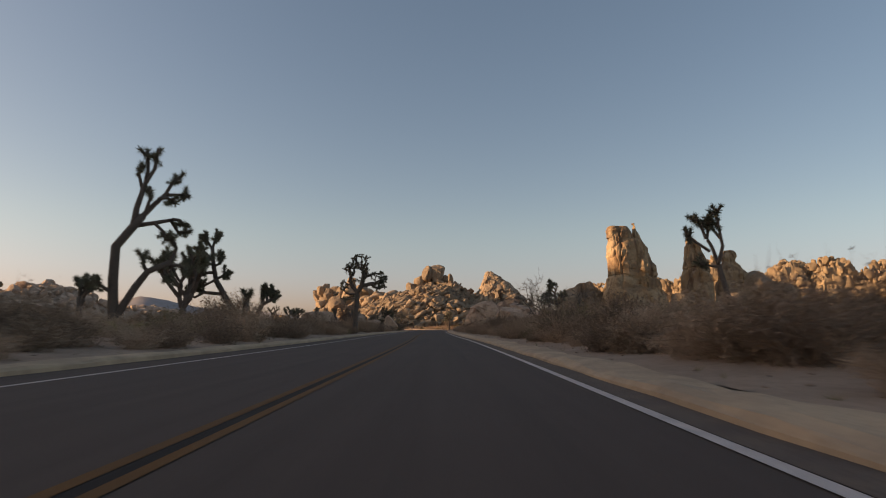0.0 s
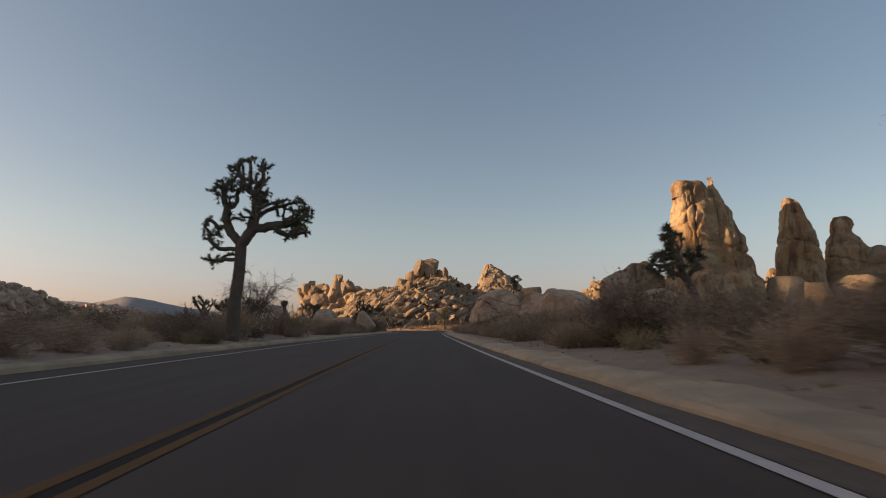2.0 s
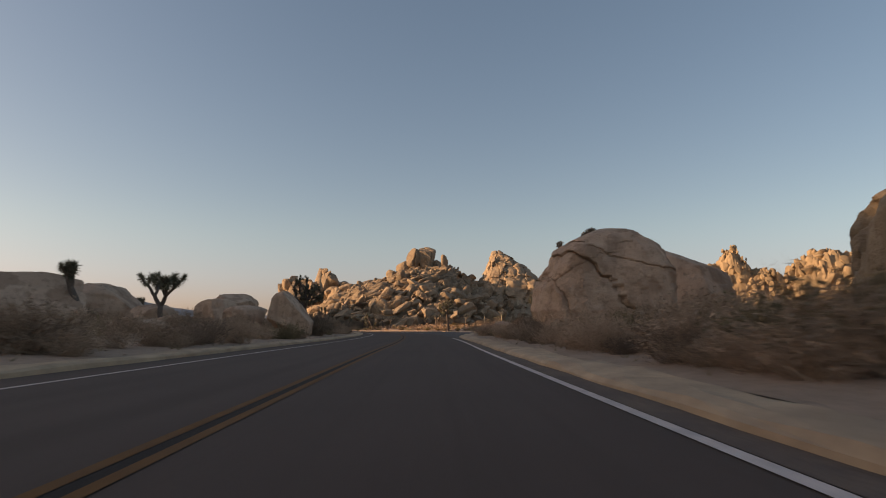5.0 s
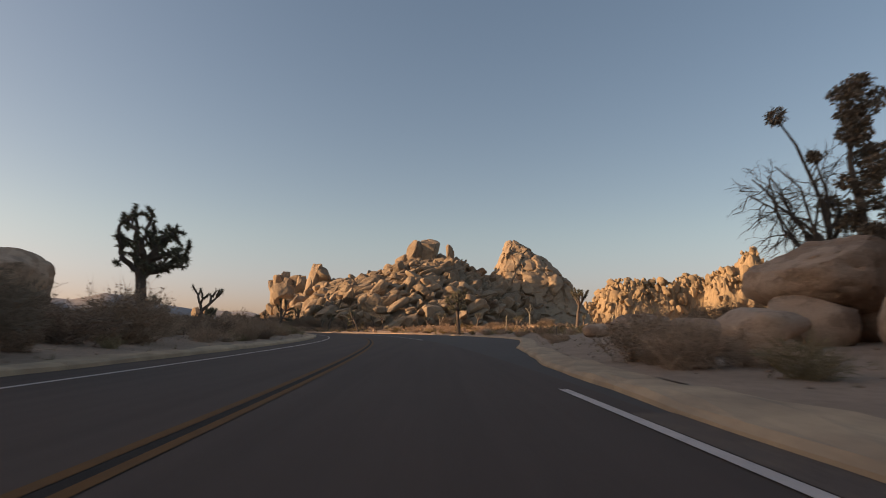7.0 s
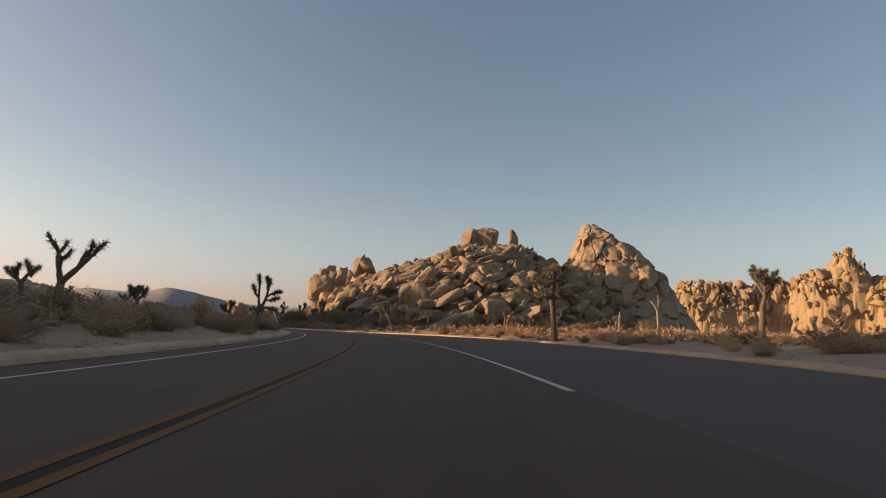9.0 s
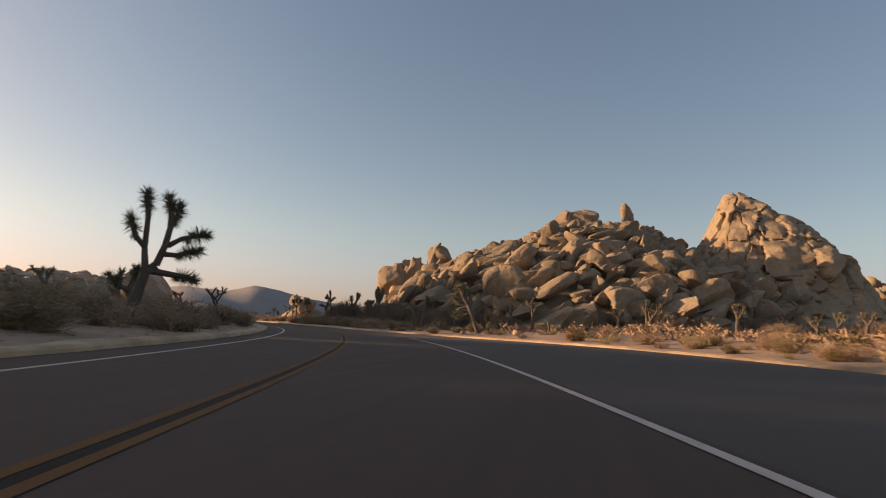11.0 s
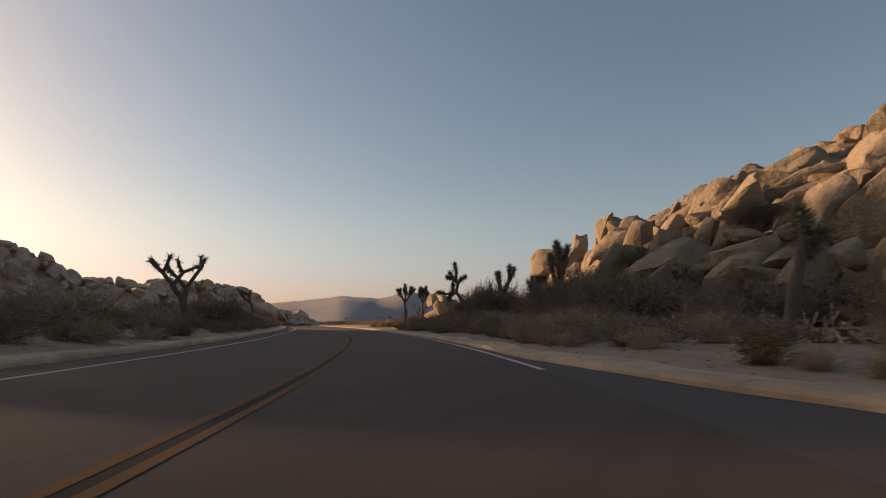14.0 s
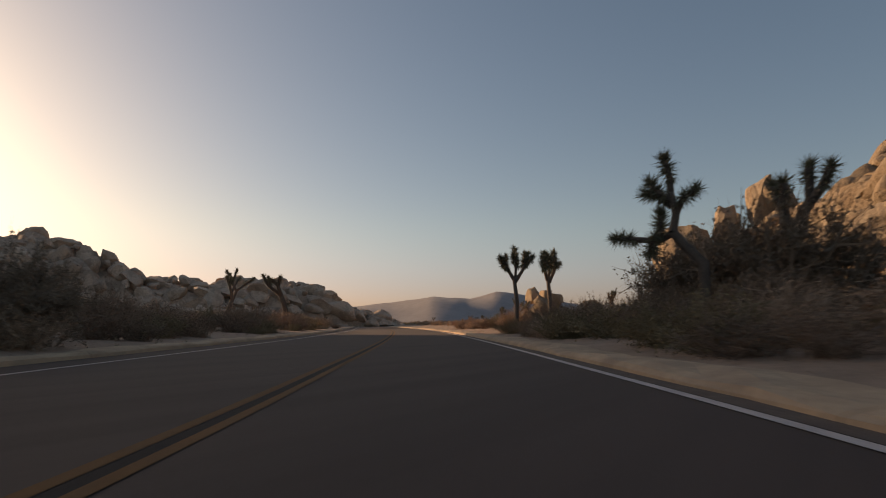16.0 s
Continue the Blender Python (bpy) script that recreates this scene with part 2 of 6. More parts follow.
def rock_verts(seed, level=3, box=3.0, cuts=7, rough=0.09, tight=0.8, ridges=(), planes=(), facets=0.0):
    """A weathered boulder of about unit radius: a rounded block with worn flat faces.
    ridges: (normal, offset, wobble, width, depth) of joints that cut into it."""
    rng = np.random.default_rng(seed)
    p = ico(level)[0].copy()
    p /= (np.abs(p) ** box).sum(1, keepdims=True) ** (1 / box)
    for _ in range(cuts):
        n = rng.normal(size=3)
        n /= np.linalg.norm(n)
        over = np.maximum(0, p @ n - rng.uniform(tight - 0.15, tight + 0.2))
        p -= np.outer(over * 0.95, n)
    for n, off in planes:
        n = np.array(n) / np.linalg.norm(n)
        over = np.maximum(0, p @ n - off)
        p -= np.outer(over * 0.93, n)
    r = 1 + rough * fbm(p * 1.3 + seed * 3.1, 5, seed)
    p *= r[:, None]
    if facets:
        stand, edge = blocks(p + 0.15 * fbm(p * 2.0 + seed, 3, seed + 2)[:, None], (0.75, 0.75, 0.6), seed)
        p *= (1 + facets * stand - 1.2 * facets * np.exp(-((edge / 0.07) ** 2)))[:, None]
    for n, off, wob, width, depth in ridges:
        n = np.array(n) / np.linalg.norm(n)
        d = p @ n - off + wob * fbm(p * 1.7 + seed, 3, seed + 5)
        p *= (1 - depth * np.exp(-((d / width) ** 2)))[:, None]
    return p


def tube(pts, radii, sides=6):
    """Vertices and faces of a bent, tapering tube."""
    pts = [Vector(p) for p in pts]
    verts, faces = [], []
    ref = Vector((0.3, 0.9, 0.2))
    for k, p in enumerate(pts):
        d = (pts[min(k + 1, len(pts) - 1)] - pts[max(k - 1, 0)]).normalized()
        a = d.cross(ref).normalized()
        b = d.cross(a)
        for j in range(sides):
            t = 2 * math.pi * j / sides
            verts.append(p + (a * math.cos(t) + b * math.sin(t)) * radii[k])
    for k in range(len(pts) - 1):
        for j in range(sides):
            faces.append((k * sides + j, k * sides + (j + 1) % sides, (k + 1) * sides + (j + 1) % sides, (k + 1) * sides + j))
    faces.append(tuple(range(len(verts) - sides, len(verts))))
    return verts, faces


def joined(pieces):
    verts, faces = [], []
    for v, f in pieces:
        o = len(verts)
        verts.extend(v)
        faces.extend([tuple(i + o for i in q) for q in f])
    return verts, faces

# ---- the road's line, and the ground ----
def glide(rows, step=1.0):
    """A dense line through (x, y) rows."""
    rows = np.array(rows)
    out = []
    for k in range(len(rows) - 1):
        a, b, c, d = rows[max(k - 1, 0)], rows[k], rows[k + 1], rows[min(k + 2, len(rows) - 1)]
        n = max(2, int(np.linalg.norm(c - b) / step))
        for s in np.arange(n) / n:
            out.append(0.5 * (2 * b + (c - a) * s + (2 * a - 5 * b + 4 * c - d) * s * s + (3 * b - a - 3 * c + d) * s**3))
    out.append(rows[-1])
    return np.array(out)


driven = [(x, y) for t, x, y, *_ in PATH]
ahead, heading = [], 37.0
px_, py_ = driven[-1]
for k in range(40):
    heading += 0.9 if k < 8 else (-0.5 if k > 20 else 0.05)
    px_, py_ = px_ - math.sin(radians(heading)) * 10, py_ + math.cos(radians(heading)) * 10
    ahead.append((px_, py_))
LINE = glide([(0.0, -80.0), (0.0, -45.0), (0.0, -15.0)] + driven[::2] + ahead)
STEP = np.gradient(LINE, axis=0)
STEP /= np.linalg.norm(STEP, axis=1)[:, None]
for _ in range(6):
    STEP[1:-1] = (STEP[:-2] + 2 * STEP[1:-1] + STEP[2:]) / 4
STEP /= np.linalg.norm(STEP, axis=1)[:, None]
RIGHT = np.stack([STEP[:, 1], -STEP[:, 0]], 1)
YELLOW_OFF = np.interp(LINE[:, 1], [-90, 110, 150, 205, 228, 900], [-1.63, -1.65, -1.7, -1.68, -1.48, -1.42])
RIGHT_OFF = np.interp(LINE[:, 1], [-90, 122, 150, 205, 225, 240, 900], [1.8, 1.8, 1.97, 2.0, 2.15, 2.2, 2.1])
LEFT_OFF = np.interp(LINE[:, 1], [-90, 60, 100, 125, 150, 200, 215, 230, 250, 900], [-5.4, -5.5, -5.2, -4.9, -4.65, -4.65, -5.0, -5.3, -5.7, -5.4])
# how far the right kerb stands off the driven line: the pull-out widens it
KERB_Y = [-90, 118, 126, 138, 148, 157, 165, 185, 199, 205, 209.5, 214, 220, 226, 231, 900]
KERB_O = [2.22, 2.22, 2.6, 4.5, 7.2, 9.8, 11.2, 12.6, 12.9, 12.3, 10.7, 7.9, 5.2, 3.4, 2.5, 2.55]
KERB_OFF = np.interp(LINE[:, 1], KERB_Y, KERB_O)
LEFT_EDGE = LEFT_OFF - 1.1


def side_of(x, y):
    """Index along the line and the distance to its right, of many places."""
    x, y = np.atleast_1d(x).astype(float), np.atleast_1d(y).astype(float)
    idx = np.empty(len(x), int)
    for k in range(0, len(x), 4000):
        d = (x[k : k + 4000, None] - LINE[None, :, 0]) ** 2 + (y[k : k + 4000, None] - LINE[None, :, 1]) ** 2
        idx[k : k + 4000] = d.argmin(1)
    off = (x - LINE[idx, 0]) * RIGHT[idx, 0] + (y - LINE[idx, 1]) * RIGHT[idx, 1]
    far = np.hypot(x - LINE[idx, 0], y - LINE[idx, 1])
    return idx, np.sign(off) * np.maximum(np.abs(off), far * (far > np.abs(off) + 3))


def rise(beyond, x, y):
    """Height of the ground by the metres past the kerb's back."""
    p = np.stack([x / 5.0, y / 5.0, np.zeros_like(x)], 1)
    fine = 0.10 * np.clip(beyond / 3, 0.1, 1) * fbm(p, 3, 4)
    broad = 0.25 * np.clip(beyond / 15, 0, 1) * vnoise(p / 6, 9)
    return 0.09 + 0.75 * (1 - np.exp(-np.maximum(beyond, 0) / 11)) + fine + broad


def ground_z(x, y):
    x, y = np.atleast_1d(x).astype(float), np.atleast_1d(y).astype(float)
    idx, off = side_of(x, y)
    beyond = np.where(off > 0, off - KERB_OFF[idx] - 0.95, LEFT_EDGE[idx] - 0.7 - off)
    return np.where(beyond > -0.3, rise(np.maximum(beyond, 0), x, y), -0.08)


def on_ground(x, y):
    return float(ground_z(x, y)[0])


def strip(name, lo, hi, z, mat, parent=None, start=0, stop=None, crown=False):
    """A band along the line between two distances to its right."""
    stop = len(LINE) if stop is None else stop
    lo, hi = np.broadcast_to(lo, len(LINE))[start:stop], np.broadcast_to(hi, len(LINE))[start:stop]
    n = len(lo)
    a, b = LINE[start:stop] + RIGHT[start:stop] * lo[:, None], LINE[start:stop] + RIGHT[start:stop] * hi[:, None]
    top = [(*p, z) for p in a] + [(*p, z) for p in b]
    faces = [(k, k + n, k + n + 1, k + 1) for k in range(n - 1)]
    return part(name, mesh_of(name, top, faces, mat, smooth=False), parent)


# one sheet of ground: fine bands along the road, then out to the horizon
bands = np.array([0, 0.25, 0.6, 1.2, 2, 3, 4.2, 5.6, 7.5, 10, 13, 17, 22, 28, 36, 46, 58])
gv, gf = [], []
for sgn in (1, -1):
    inner = KERB_OFF + 0.93 if sgn > 0 else 0.68 - LEFT_EDGE
    cols = []
    for b in bands:
        q = LINE + RIGHT * ((inner + b) * sgn)[:, None]
        zz = rise(np.full(len(q), b), q[:, 0], q[:, 1])
        cols.append(np.column_stack([q, zz]))
    base = len(gv)
    n = len(LINE)
    for c in cols:
        gv.extend(c.tolist())
    for c in range(len(cols) - 1):
        for k in range(n - 1):
            q = (base + c * n + k, base + (c + 1) * n + k, base + (c + 1) * n + k + 1, base + c * n + k + 1)
            gf.append(q if sgn > 0 else q[::-1])
xs = np.concatenate([-np.geomspace(4000, 150, 12), np.arange(-140, 141, 8), np.geomspace(150, 4000, 12)])
ys = np.concatenate([-np.geomspace(3000, 100, 8), np.arange(-90, 521, 8), np.geomspace(540, 4900, 12)])
gx, gy = np.meshgrid(xs, ys)
gi, goff = side_of(gx.ravel(), gy.ravel())
near = np.abs(goff) < 52
gz = np.where(near, -2.0, rise(np.full(gx.size, 50.0), gx.ravel(), gy.ravel()) - 0.06)
base, w = len(gv), len(xs)
gv.extend(np.column_stack([gx.ravel(), gy.ravel(), gz]).tolist())
gf += [(base + r * w + c, base + r * w + c + 1, base + (r + 1) * w + c + 1, base + (r + 1) * w + c) for r in range(len(ys) - 1) for c in range(w - 1)]
tagged(part("ground", mesh_of("ground", gv, gf, SAND)), "flat sandy desert floor with scattered dry litter", "ground", kind="structure")

road = tagged(strip("road", LEFT_EDGE - 0.05, np.minimum(KERB_OFF, 3.2) + 0.04, 0.0, ASPHALT), "dark two-lane asphalt road with worn wheel tracks", "road", kind="structure")
p0, p1 = int(np.argmin(abs(LINE[:, 1] - 116))), int(np.argmin(abs(LINE[:, 1] - 233)))
tagged(strip("pullout", np.full(len(LINE), 2.15), np.maximum(KERB_OFF, 2.2) + 0.04, 0.0015, PULLOUT, start=p0, stop=p1), "lighter worn asphalt of a roadside pull-out", "road", kind="structure")
tagged(strip("road_seam", YELLOW_OFF - 0.054, YELLOW_OFF + 0.054, 0.003, SEAM), "dark sealed joint between the yellow lines", "road marking", kind="structure")
for o in (-0.106, 0.106):
    tagged(strip("centre_line", YELLOW_OFF + o - 0.05, YELLOW_OFF + o + 0.05, 0.006, YELLOW), "double yellow centre line, faded paint", "road marking", kind="structure")
tagged(strip("edge_line", LEFT_OFF - 0.05, LEFT_OFF + 0.05, 0.006, WHITE), "thin white edge line", "road marking", kind="structure")
at_y = lambda yy: int(np.argmin(abs(LINE[:, 1] - yy)))
for a, b in ((-75, 122.5), (153.8, 209.3), (228.5, 880)):
    tagged(strip("edge_line", RIGHT_OFF - 0.06, RIGHT_OFF + 0.06, 0.008, WHITE, start=at_y(a), stop=at_y(min(b, LINE[-1, 1]))), "white edge line on dark asphalt", "road marking", kind="structure")
for a, b in ((-75, 120), (231, 880)):
    tagged(strip("gravel_edge", RIGHT_OFF + 0.07, KERB_OFF + 0.05, 0.01, GRAVEL, start=at_y(a), stop=at_y(min(b, LINE[-1, 1]))), "crumbling dark gravel strip beside the kerb", "road edge", kind="structure")


def kerb(name, offs, sgn, label, profile, every=7):
    ob = empty(name, (0, 0, 0), label, "kerb", kind="structure")
    k = 0
    rng = random.Random(7)
    while k < len(LINE) - 2:
        n = min(every + rng.randint(-2, 2), len(LINE) - 1 - k)
        v = []
        for j in range(k, k + n + 1):
            p = LINE[j] - STEP[j] * (0.03 if j == k + n else 0)
            for d, z in profile:
                q = p + RIGHT[j] * sgn * (offs[j] + d)
                v.append((q[0] + 0.025 * math.sin(j * 1.7 + d * 5), q[1] + 0.025 * math.sin(j * 2.3 + d * 4), z + (0.012 + 0.025 * d) * math.sin(j * 0.9 + d * 3) + 0.02 * math.sin(j * 2.7 + d * 7) * (d > 0.05)))
        m = len(profile)
        f = [(r * m + c, r * m + c + 1, (r + 1) * m + c + 1, (r + 1) * m + c)[:: 1 if sgn > 0 else -1] for r in range(n) for c in range(m - 1)]
        f += [tuple(range(m)), tuple(range(n * m, n * m + m))]
        part("kerb_segment", mesh_of("kerb_segment", v, f, KERB, smooth=False), ob)
        k += n
    return ob


kerb("kerb_right", KERB_OFF, 1, "low rolled tan kerb with joints and cracks", [(0, -0.05), (0.02, 0.05), (0.09, 0.1), (0.25, 0.125), (0.6, 0.135), (0.88, 0.12), (0.98, 0.05), (1.0, -0.1)])
kerb("kerb_left", -LEFT_EDGE, -1, "low sandy kerb along the far road edge", [(0, -0.05), (0.03, 0.08), (0.1, 0.13), (0.4, 0.145), (0.68, 0.11), (0.74, -0.1)], every=9)

# ---- rocks ----
def rock_mesh(seed, level, mat, box=3.0, cuts=9, rough=0.08, tight=0.8, ridges=(), planes=(), facets=0.0):
    me = mesh_of("rock", rock_verts(seed, level, box, cuts, rough, tight, ridges, planes, facets), ico(level)[1], mat)
    me.set_sharp_from_angle(angle=radians(38))
    return me


ROCKS = [rock_mesh(s, 4, GRANITE, 2.6 + (s % 5) * 0.4, 9 + s % 4, 0.1, 0.68, [((1, 0.3 * (s % 3) - 0.3, 0.5 - 0.3 * (s % 4)), 0.15 - 0.1 * (s % 4), 0.15, 0.05, 0.1)]) for s in range(16)]
RIDGE_ROCKS = [rock_mesh(160 + s, 3, RIDGE_ROCK, 2.8 + (s % 3) * 0.6, 10, 0.16, 0.64) for s in range(8)]
SMALL_ROCKS = [rock_mesh(s, 3, GRANITE, 2.9 + (s % 5) * 0.5, 8 + s % 4, 0.09, 0.62) for s in range(16)]
DOMES = [rock_mesh(140 + s, 5, GRANITE, 2.3, 6, 0.06, 0.82, [((1, 0.2, 0.1), 0.1 * s, 0.12, 0.04, 0.12)], (), 0.015) for s in range(3)]
BIG_ROCKS = [rock_mesh(40 + s, 5, GRANITE, 2.6 + (s % 3) * 0.5, 12, 0.1, 0.74, [((1, 0.2 * s, 0.4), 0.2, 0.15, 0.03, 0.1)], (), 0.02) for s in range(8)]
FAR_ROCKS = [rock_mesh(90 + s, 2, FAR_ROCK, 3.0 + (s % 3), 8, 0.16, 0.62) for s in range(8)]
FOOTPRINTS = []


def crag_mesh(rows, seed, mat, joints=(), cuts=(), around=120, high=80, power=3.2, coarse=(5.0, 0.5), fine=(1.2, 0.12), slab=0.0, ragged=0.0, joint=(0.25, 0.5), name="rock", cells=None):
    """A jointed mass of rock. rows: height, then the left, right, front and back extents there; joints: upright cracks by their place
    across, between which the slabs stand more or less proud; cuts: (normal, offset, width, depth) of other cracks."""
    g = np.random.default_rng(seed)
    rows = np.array(rows, float)
    t = np.linspace(rows[0, 0], rows[-1, 0], high)
    ext = np.column_stack([np.interp(t, rows[:, 0], rows[:, k]) for k in range(1, 5)])
    for _ in range(3):
        ext[1:-1] = (ext[:-2] + 2 * ext[1:-1] + ext[2:]) / 4
    shrink = [1.0] * high
    for f, up in ((0.85, 0.35), (0.55, 0.6), (0.25, 0.7), (0.02, 0.72)):
        t, ext = np.append(t, rows[-1, 0] + up * 0.25 * (rows[-1, 2] - rows[-1, 1]) * 0.5), np.vstack([ext, ext[high - 1]])
        shrink.append(f)
    shrink = np.array(shrink)[:, None]
    a = np.linspace(0, 2 * math.pi, around, endpoint=False)
    ca, sa = np.sign(np.cos(a)) * np.abs(np.cos(a)) ** (2 / power), np.sign(np.sin(a)) * np.abs(np.sin(a)) ** (2 / power)
    cx, rx, cy, ry = (ext[:, 0] + ext[:, 1]) / 2, (ext[:, 1] - ext[:, 0]) / 2, (ext[:, 2] + ext[:, 3]) / 2, (ext[:, 3] - ext[:, 2]) / 2
    p = np.stack([cx[:, None] + rx[:, None] * shrink * ca, cy[:, None] + ry[:, None] * shrink * sa, np.repeat(t[:, None], around, 1)], 2).reshape(-1, 3)
    way = np.stack([np.repeat(ca[None], len(t), 0), np.repeat(sa[None], len(t), 0), np.repeat(1 - shrink, around, 1) * 1.5], 2).reshape(-1, 3)
    way /= np.linalg.norm(way, axis=1)[:, None]
    push = coarse[1] * fbm(p / coarse[0] + seed, 4, seed) + fine[1] * fbm(p / fine[0] + seed, 4, seed + 3)
    if len(joints):
        js = np.sort(np.array(joints, float))
        u = p[:, 0] + 0.12 * coarse[0] * fbm(p * np.array([0.6, 0.6, 0.35]) / coarse[0] * 3 + 9, 3, seed + 7) + 0.25 * p[:, 1] * math.sin(seed)
        k = np.searchsorted(js, u)
        push += slab * g.uniform(-1, 1, len(js) + 1)[k]
        d = np.abs(u[:, None] - js[None]).min(1)
        push -= joint[1] * np.exp(-((d / joint[0]) ** 2))
        p[:, 2] += ragged * g.uniform(-1, 0.6, len(js) + 1)[k] * np.clip((p[:, 2] - rows[0, 0]) / (rows[-1, 0] - rows[0, 0]) * 2 - 1, 0, 1)
    if cells:
        size, stand, gap, deep = cells
        pick, edge = blocks(p + (0.25 * size[0] * fbm(p / size[0] + 3, 3, seed + 13))[:, None], size, seed + 5)
        push += stand * pick - deep * np.exp(-((edge / gap) ** 2))
    for n, off, width, depth in cuts:
        n = np.array(n, float) / np.linalg.norm(n)
        d = p @ n - off + 0.16 * coarse[0] * fbm(p / coarse[0] * 1.6, 4, seed + 11)
        push -= depth * np.exp(-((d / width) ** 2)) + 0.6 * depth * (d > 0)
    p += way * push[:, None]
    n = len(t)
    i = np.arange(n - 1)[:, None] * around + np.arange(around)[None]
    j = np.arange(n - 1)[:, None] * around + (np.arange(around)[None] + 1) % around
    me = mesh_of(name, p, np.stack([i, j, j + around, i + around], 2).reshape(-1, 4), mat)
    me.set_sharp_from_angle(angle=radians(34))
    return me


def boulder_at(me, parent, place, size, turn):
    m = Matrix.LocRotScale(Vector(place), Euler([radians(a) for a in turn]), Vector(size))
    return part("boulder", me, parent, m=m)


def dome(x, y, lobes):
    z = np.zeros_like(x)
    for cx, cy, rx, ry, h, p in lobes:
        d = ((x - cx) / rx) ** 2 + ((y - cy) / ry) ** 2
        z = np.maximum(z, h * np.maximum(0, 1 - d) ** p)
    return z


def boulder_pile(name, lobes, label, spacing, sizes, seed, box, meshes, toward=(0.0, -1.0), dip=-20, keep=-0.1, singles=290, long=(0.95, 1.7), flat=(0.6, 0.95), core=None, drop=0.0, step=None, crag=0.0, giants=0.0, wild=26):
    """A hill of stacked boulders over a core: the nearest are pieces of their own, the rest one mesh."""
    rng = np.random.default_rng(seed)
    ob = empty(name, (0, 0, 0), label, "rock formation")
    x0, x1, y0, y1 = box
    step = step or spacing * 0.5
    core_x, core_y = np.meshgrid(np.arange(x0, x1 + 1, step), np.arange(y0, y1 + 1, step))
    cz = dome(core_x.ravel(), core_y.ravel(), lobes) - spacing * 0.55 - 0.8 - drop
    cz += 0.3 * spacing * fbm(np.column_stack([core_x.ravel() / spacing, core_y.ravel() / spacing, cz / spacing]), 3, seed)
    if crag:
        q = np.column_stack([core_x.ravel(), core_y.ravel(), cz * 0.4])
        cz += crag * fbm(q / 14, 4, seed + 1) + 0.5 * crag * fbm(q / 5, 3, seed + 2)
    w, h = core_x.shape[1], core_x.shape[0]
    cf = [(r * w + c, r * w + c + 1, (r + 1) * w + c + 1, (r + 1) * w + c) for r in range(h - 1) for c in range(w - 1)]
    part("rock_core", mesh_of("rock_core", np.column_stack([core_x.ravel(), core_y.ravel(), cz]), cf, core or GRANITE, smooth=not crag), ob)
    found = []
    for gy_ in np.arange(y0, y1, spacing):
        for gx_ in np.arange(x0, x1, spacing):
            x, y = gx_ + rng.uniform(-0.5, 0.5) * spacing, gy_ + rng.uniform(-0.5, 0.5) * spacing
            z, zx, zy = dome(np.array([x, x + 1, x]), np.array([y, y, y + 1]), lobes)
            pick = (rng.choice(sizes) * rng.uniform(0.75, 1.3), rng.uniform(*long), rng.uniform(0.7, 1.0), rng.uniform(*flat), rng.integers(len(meshes)), rng.uniform(-22, 22), dip + rng.normal() * wild, rng.uniform(-45, 45))
            if z < 0.3 or -((zx - z) * toward[0] + (zy - z) * toward[1]) < keep:
                continue
            found.append((x * toward[0] + y * toward[1], (x, y, z), pick))
    if giants:
        g = np.random.default_rng(seed + 50)
        for gy_ in np.arange(y0, y1, giants):
            for gx_ in np.arange(x0, x1, giants):
                x, y = gx_ + g.uniform(-0.5, 0.5) * giants, gy_ + g.uniform(-0.5, 0.5) * giants
                z, zx, zy = dome(np.array([x, x + 1, x]), np.array([y, y, y + 1]), lobes)
                pick = (g.uniform(1.5, 2.9), g.uniform(1.0, 1.7), g.uniform(0.75, 1.0), g.uniform(0.6, 1.0), g.integers(len(meshes)), g.uniform(-18, 18), dip + g.normal() * 20, g.uniform(-40, 40))
                if z > 2.0 and -((zx - z) * toward[0] + (zy - z) * toward[1]) > keep:
                    found.append((x * toward[0] + y * toward[1], (x, y, z), pick))
    found.sort(key=lambda row: -row[0])
    rest_v, rest_f, count = [], [], 0
    for k, (_, (x, y, z), (r, lx, ly, lz, which, a, b, c)) in enumerate(found):
        place, size, turn = (x, y, z - 0.3 * r * lz), (r * lx, r * ly, r * lz), (a, b, c)
        meshes_here = SMALL_ROCKS if meshes is ROCKS and r < 2.0 else meshes
        if k < singles:
            boulder_at(meshes_here[which], ob, place, size, turn)
            continue
        m = np.array(Matrix.LocRotScale(Vector(place), Euler([radians(q) for q in turn]), Vector(size)))
        v = np.empty(len(meshes_here[which].vertices) * 3)
        meshes_here[which].vertices.foreach_get("co", v)
        rest_v.append(v.reshape(-1, 3) @ m[:3, :3].T + m[:3, 3])
        rest_f.append(np.array(ico({12: 1, 42: 2, 162: 3, 642: 4}[len(v) // 3])[1]) + count)
        count += len(v) // 3
    if rest_v:
        me = mesh_of("rubble", np.concatenate(rest_v), np.concatenate(rest_f), meshes[0].materials[0])
        me.set_sharp_from_angle(angle=radians(38))
        tagged(part("rubble", me, ob), kind="stuff")
    return ob


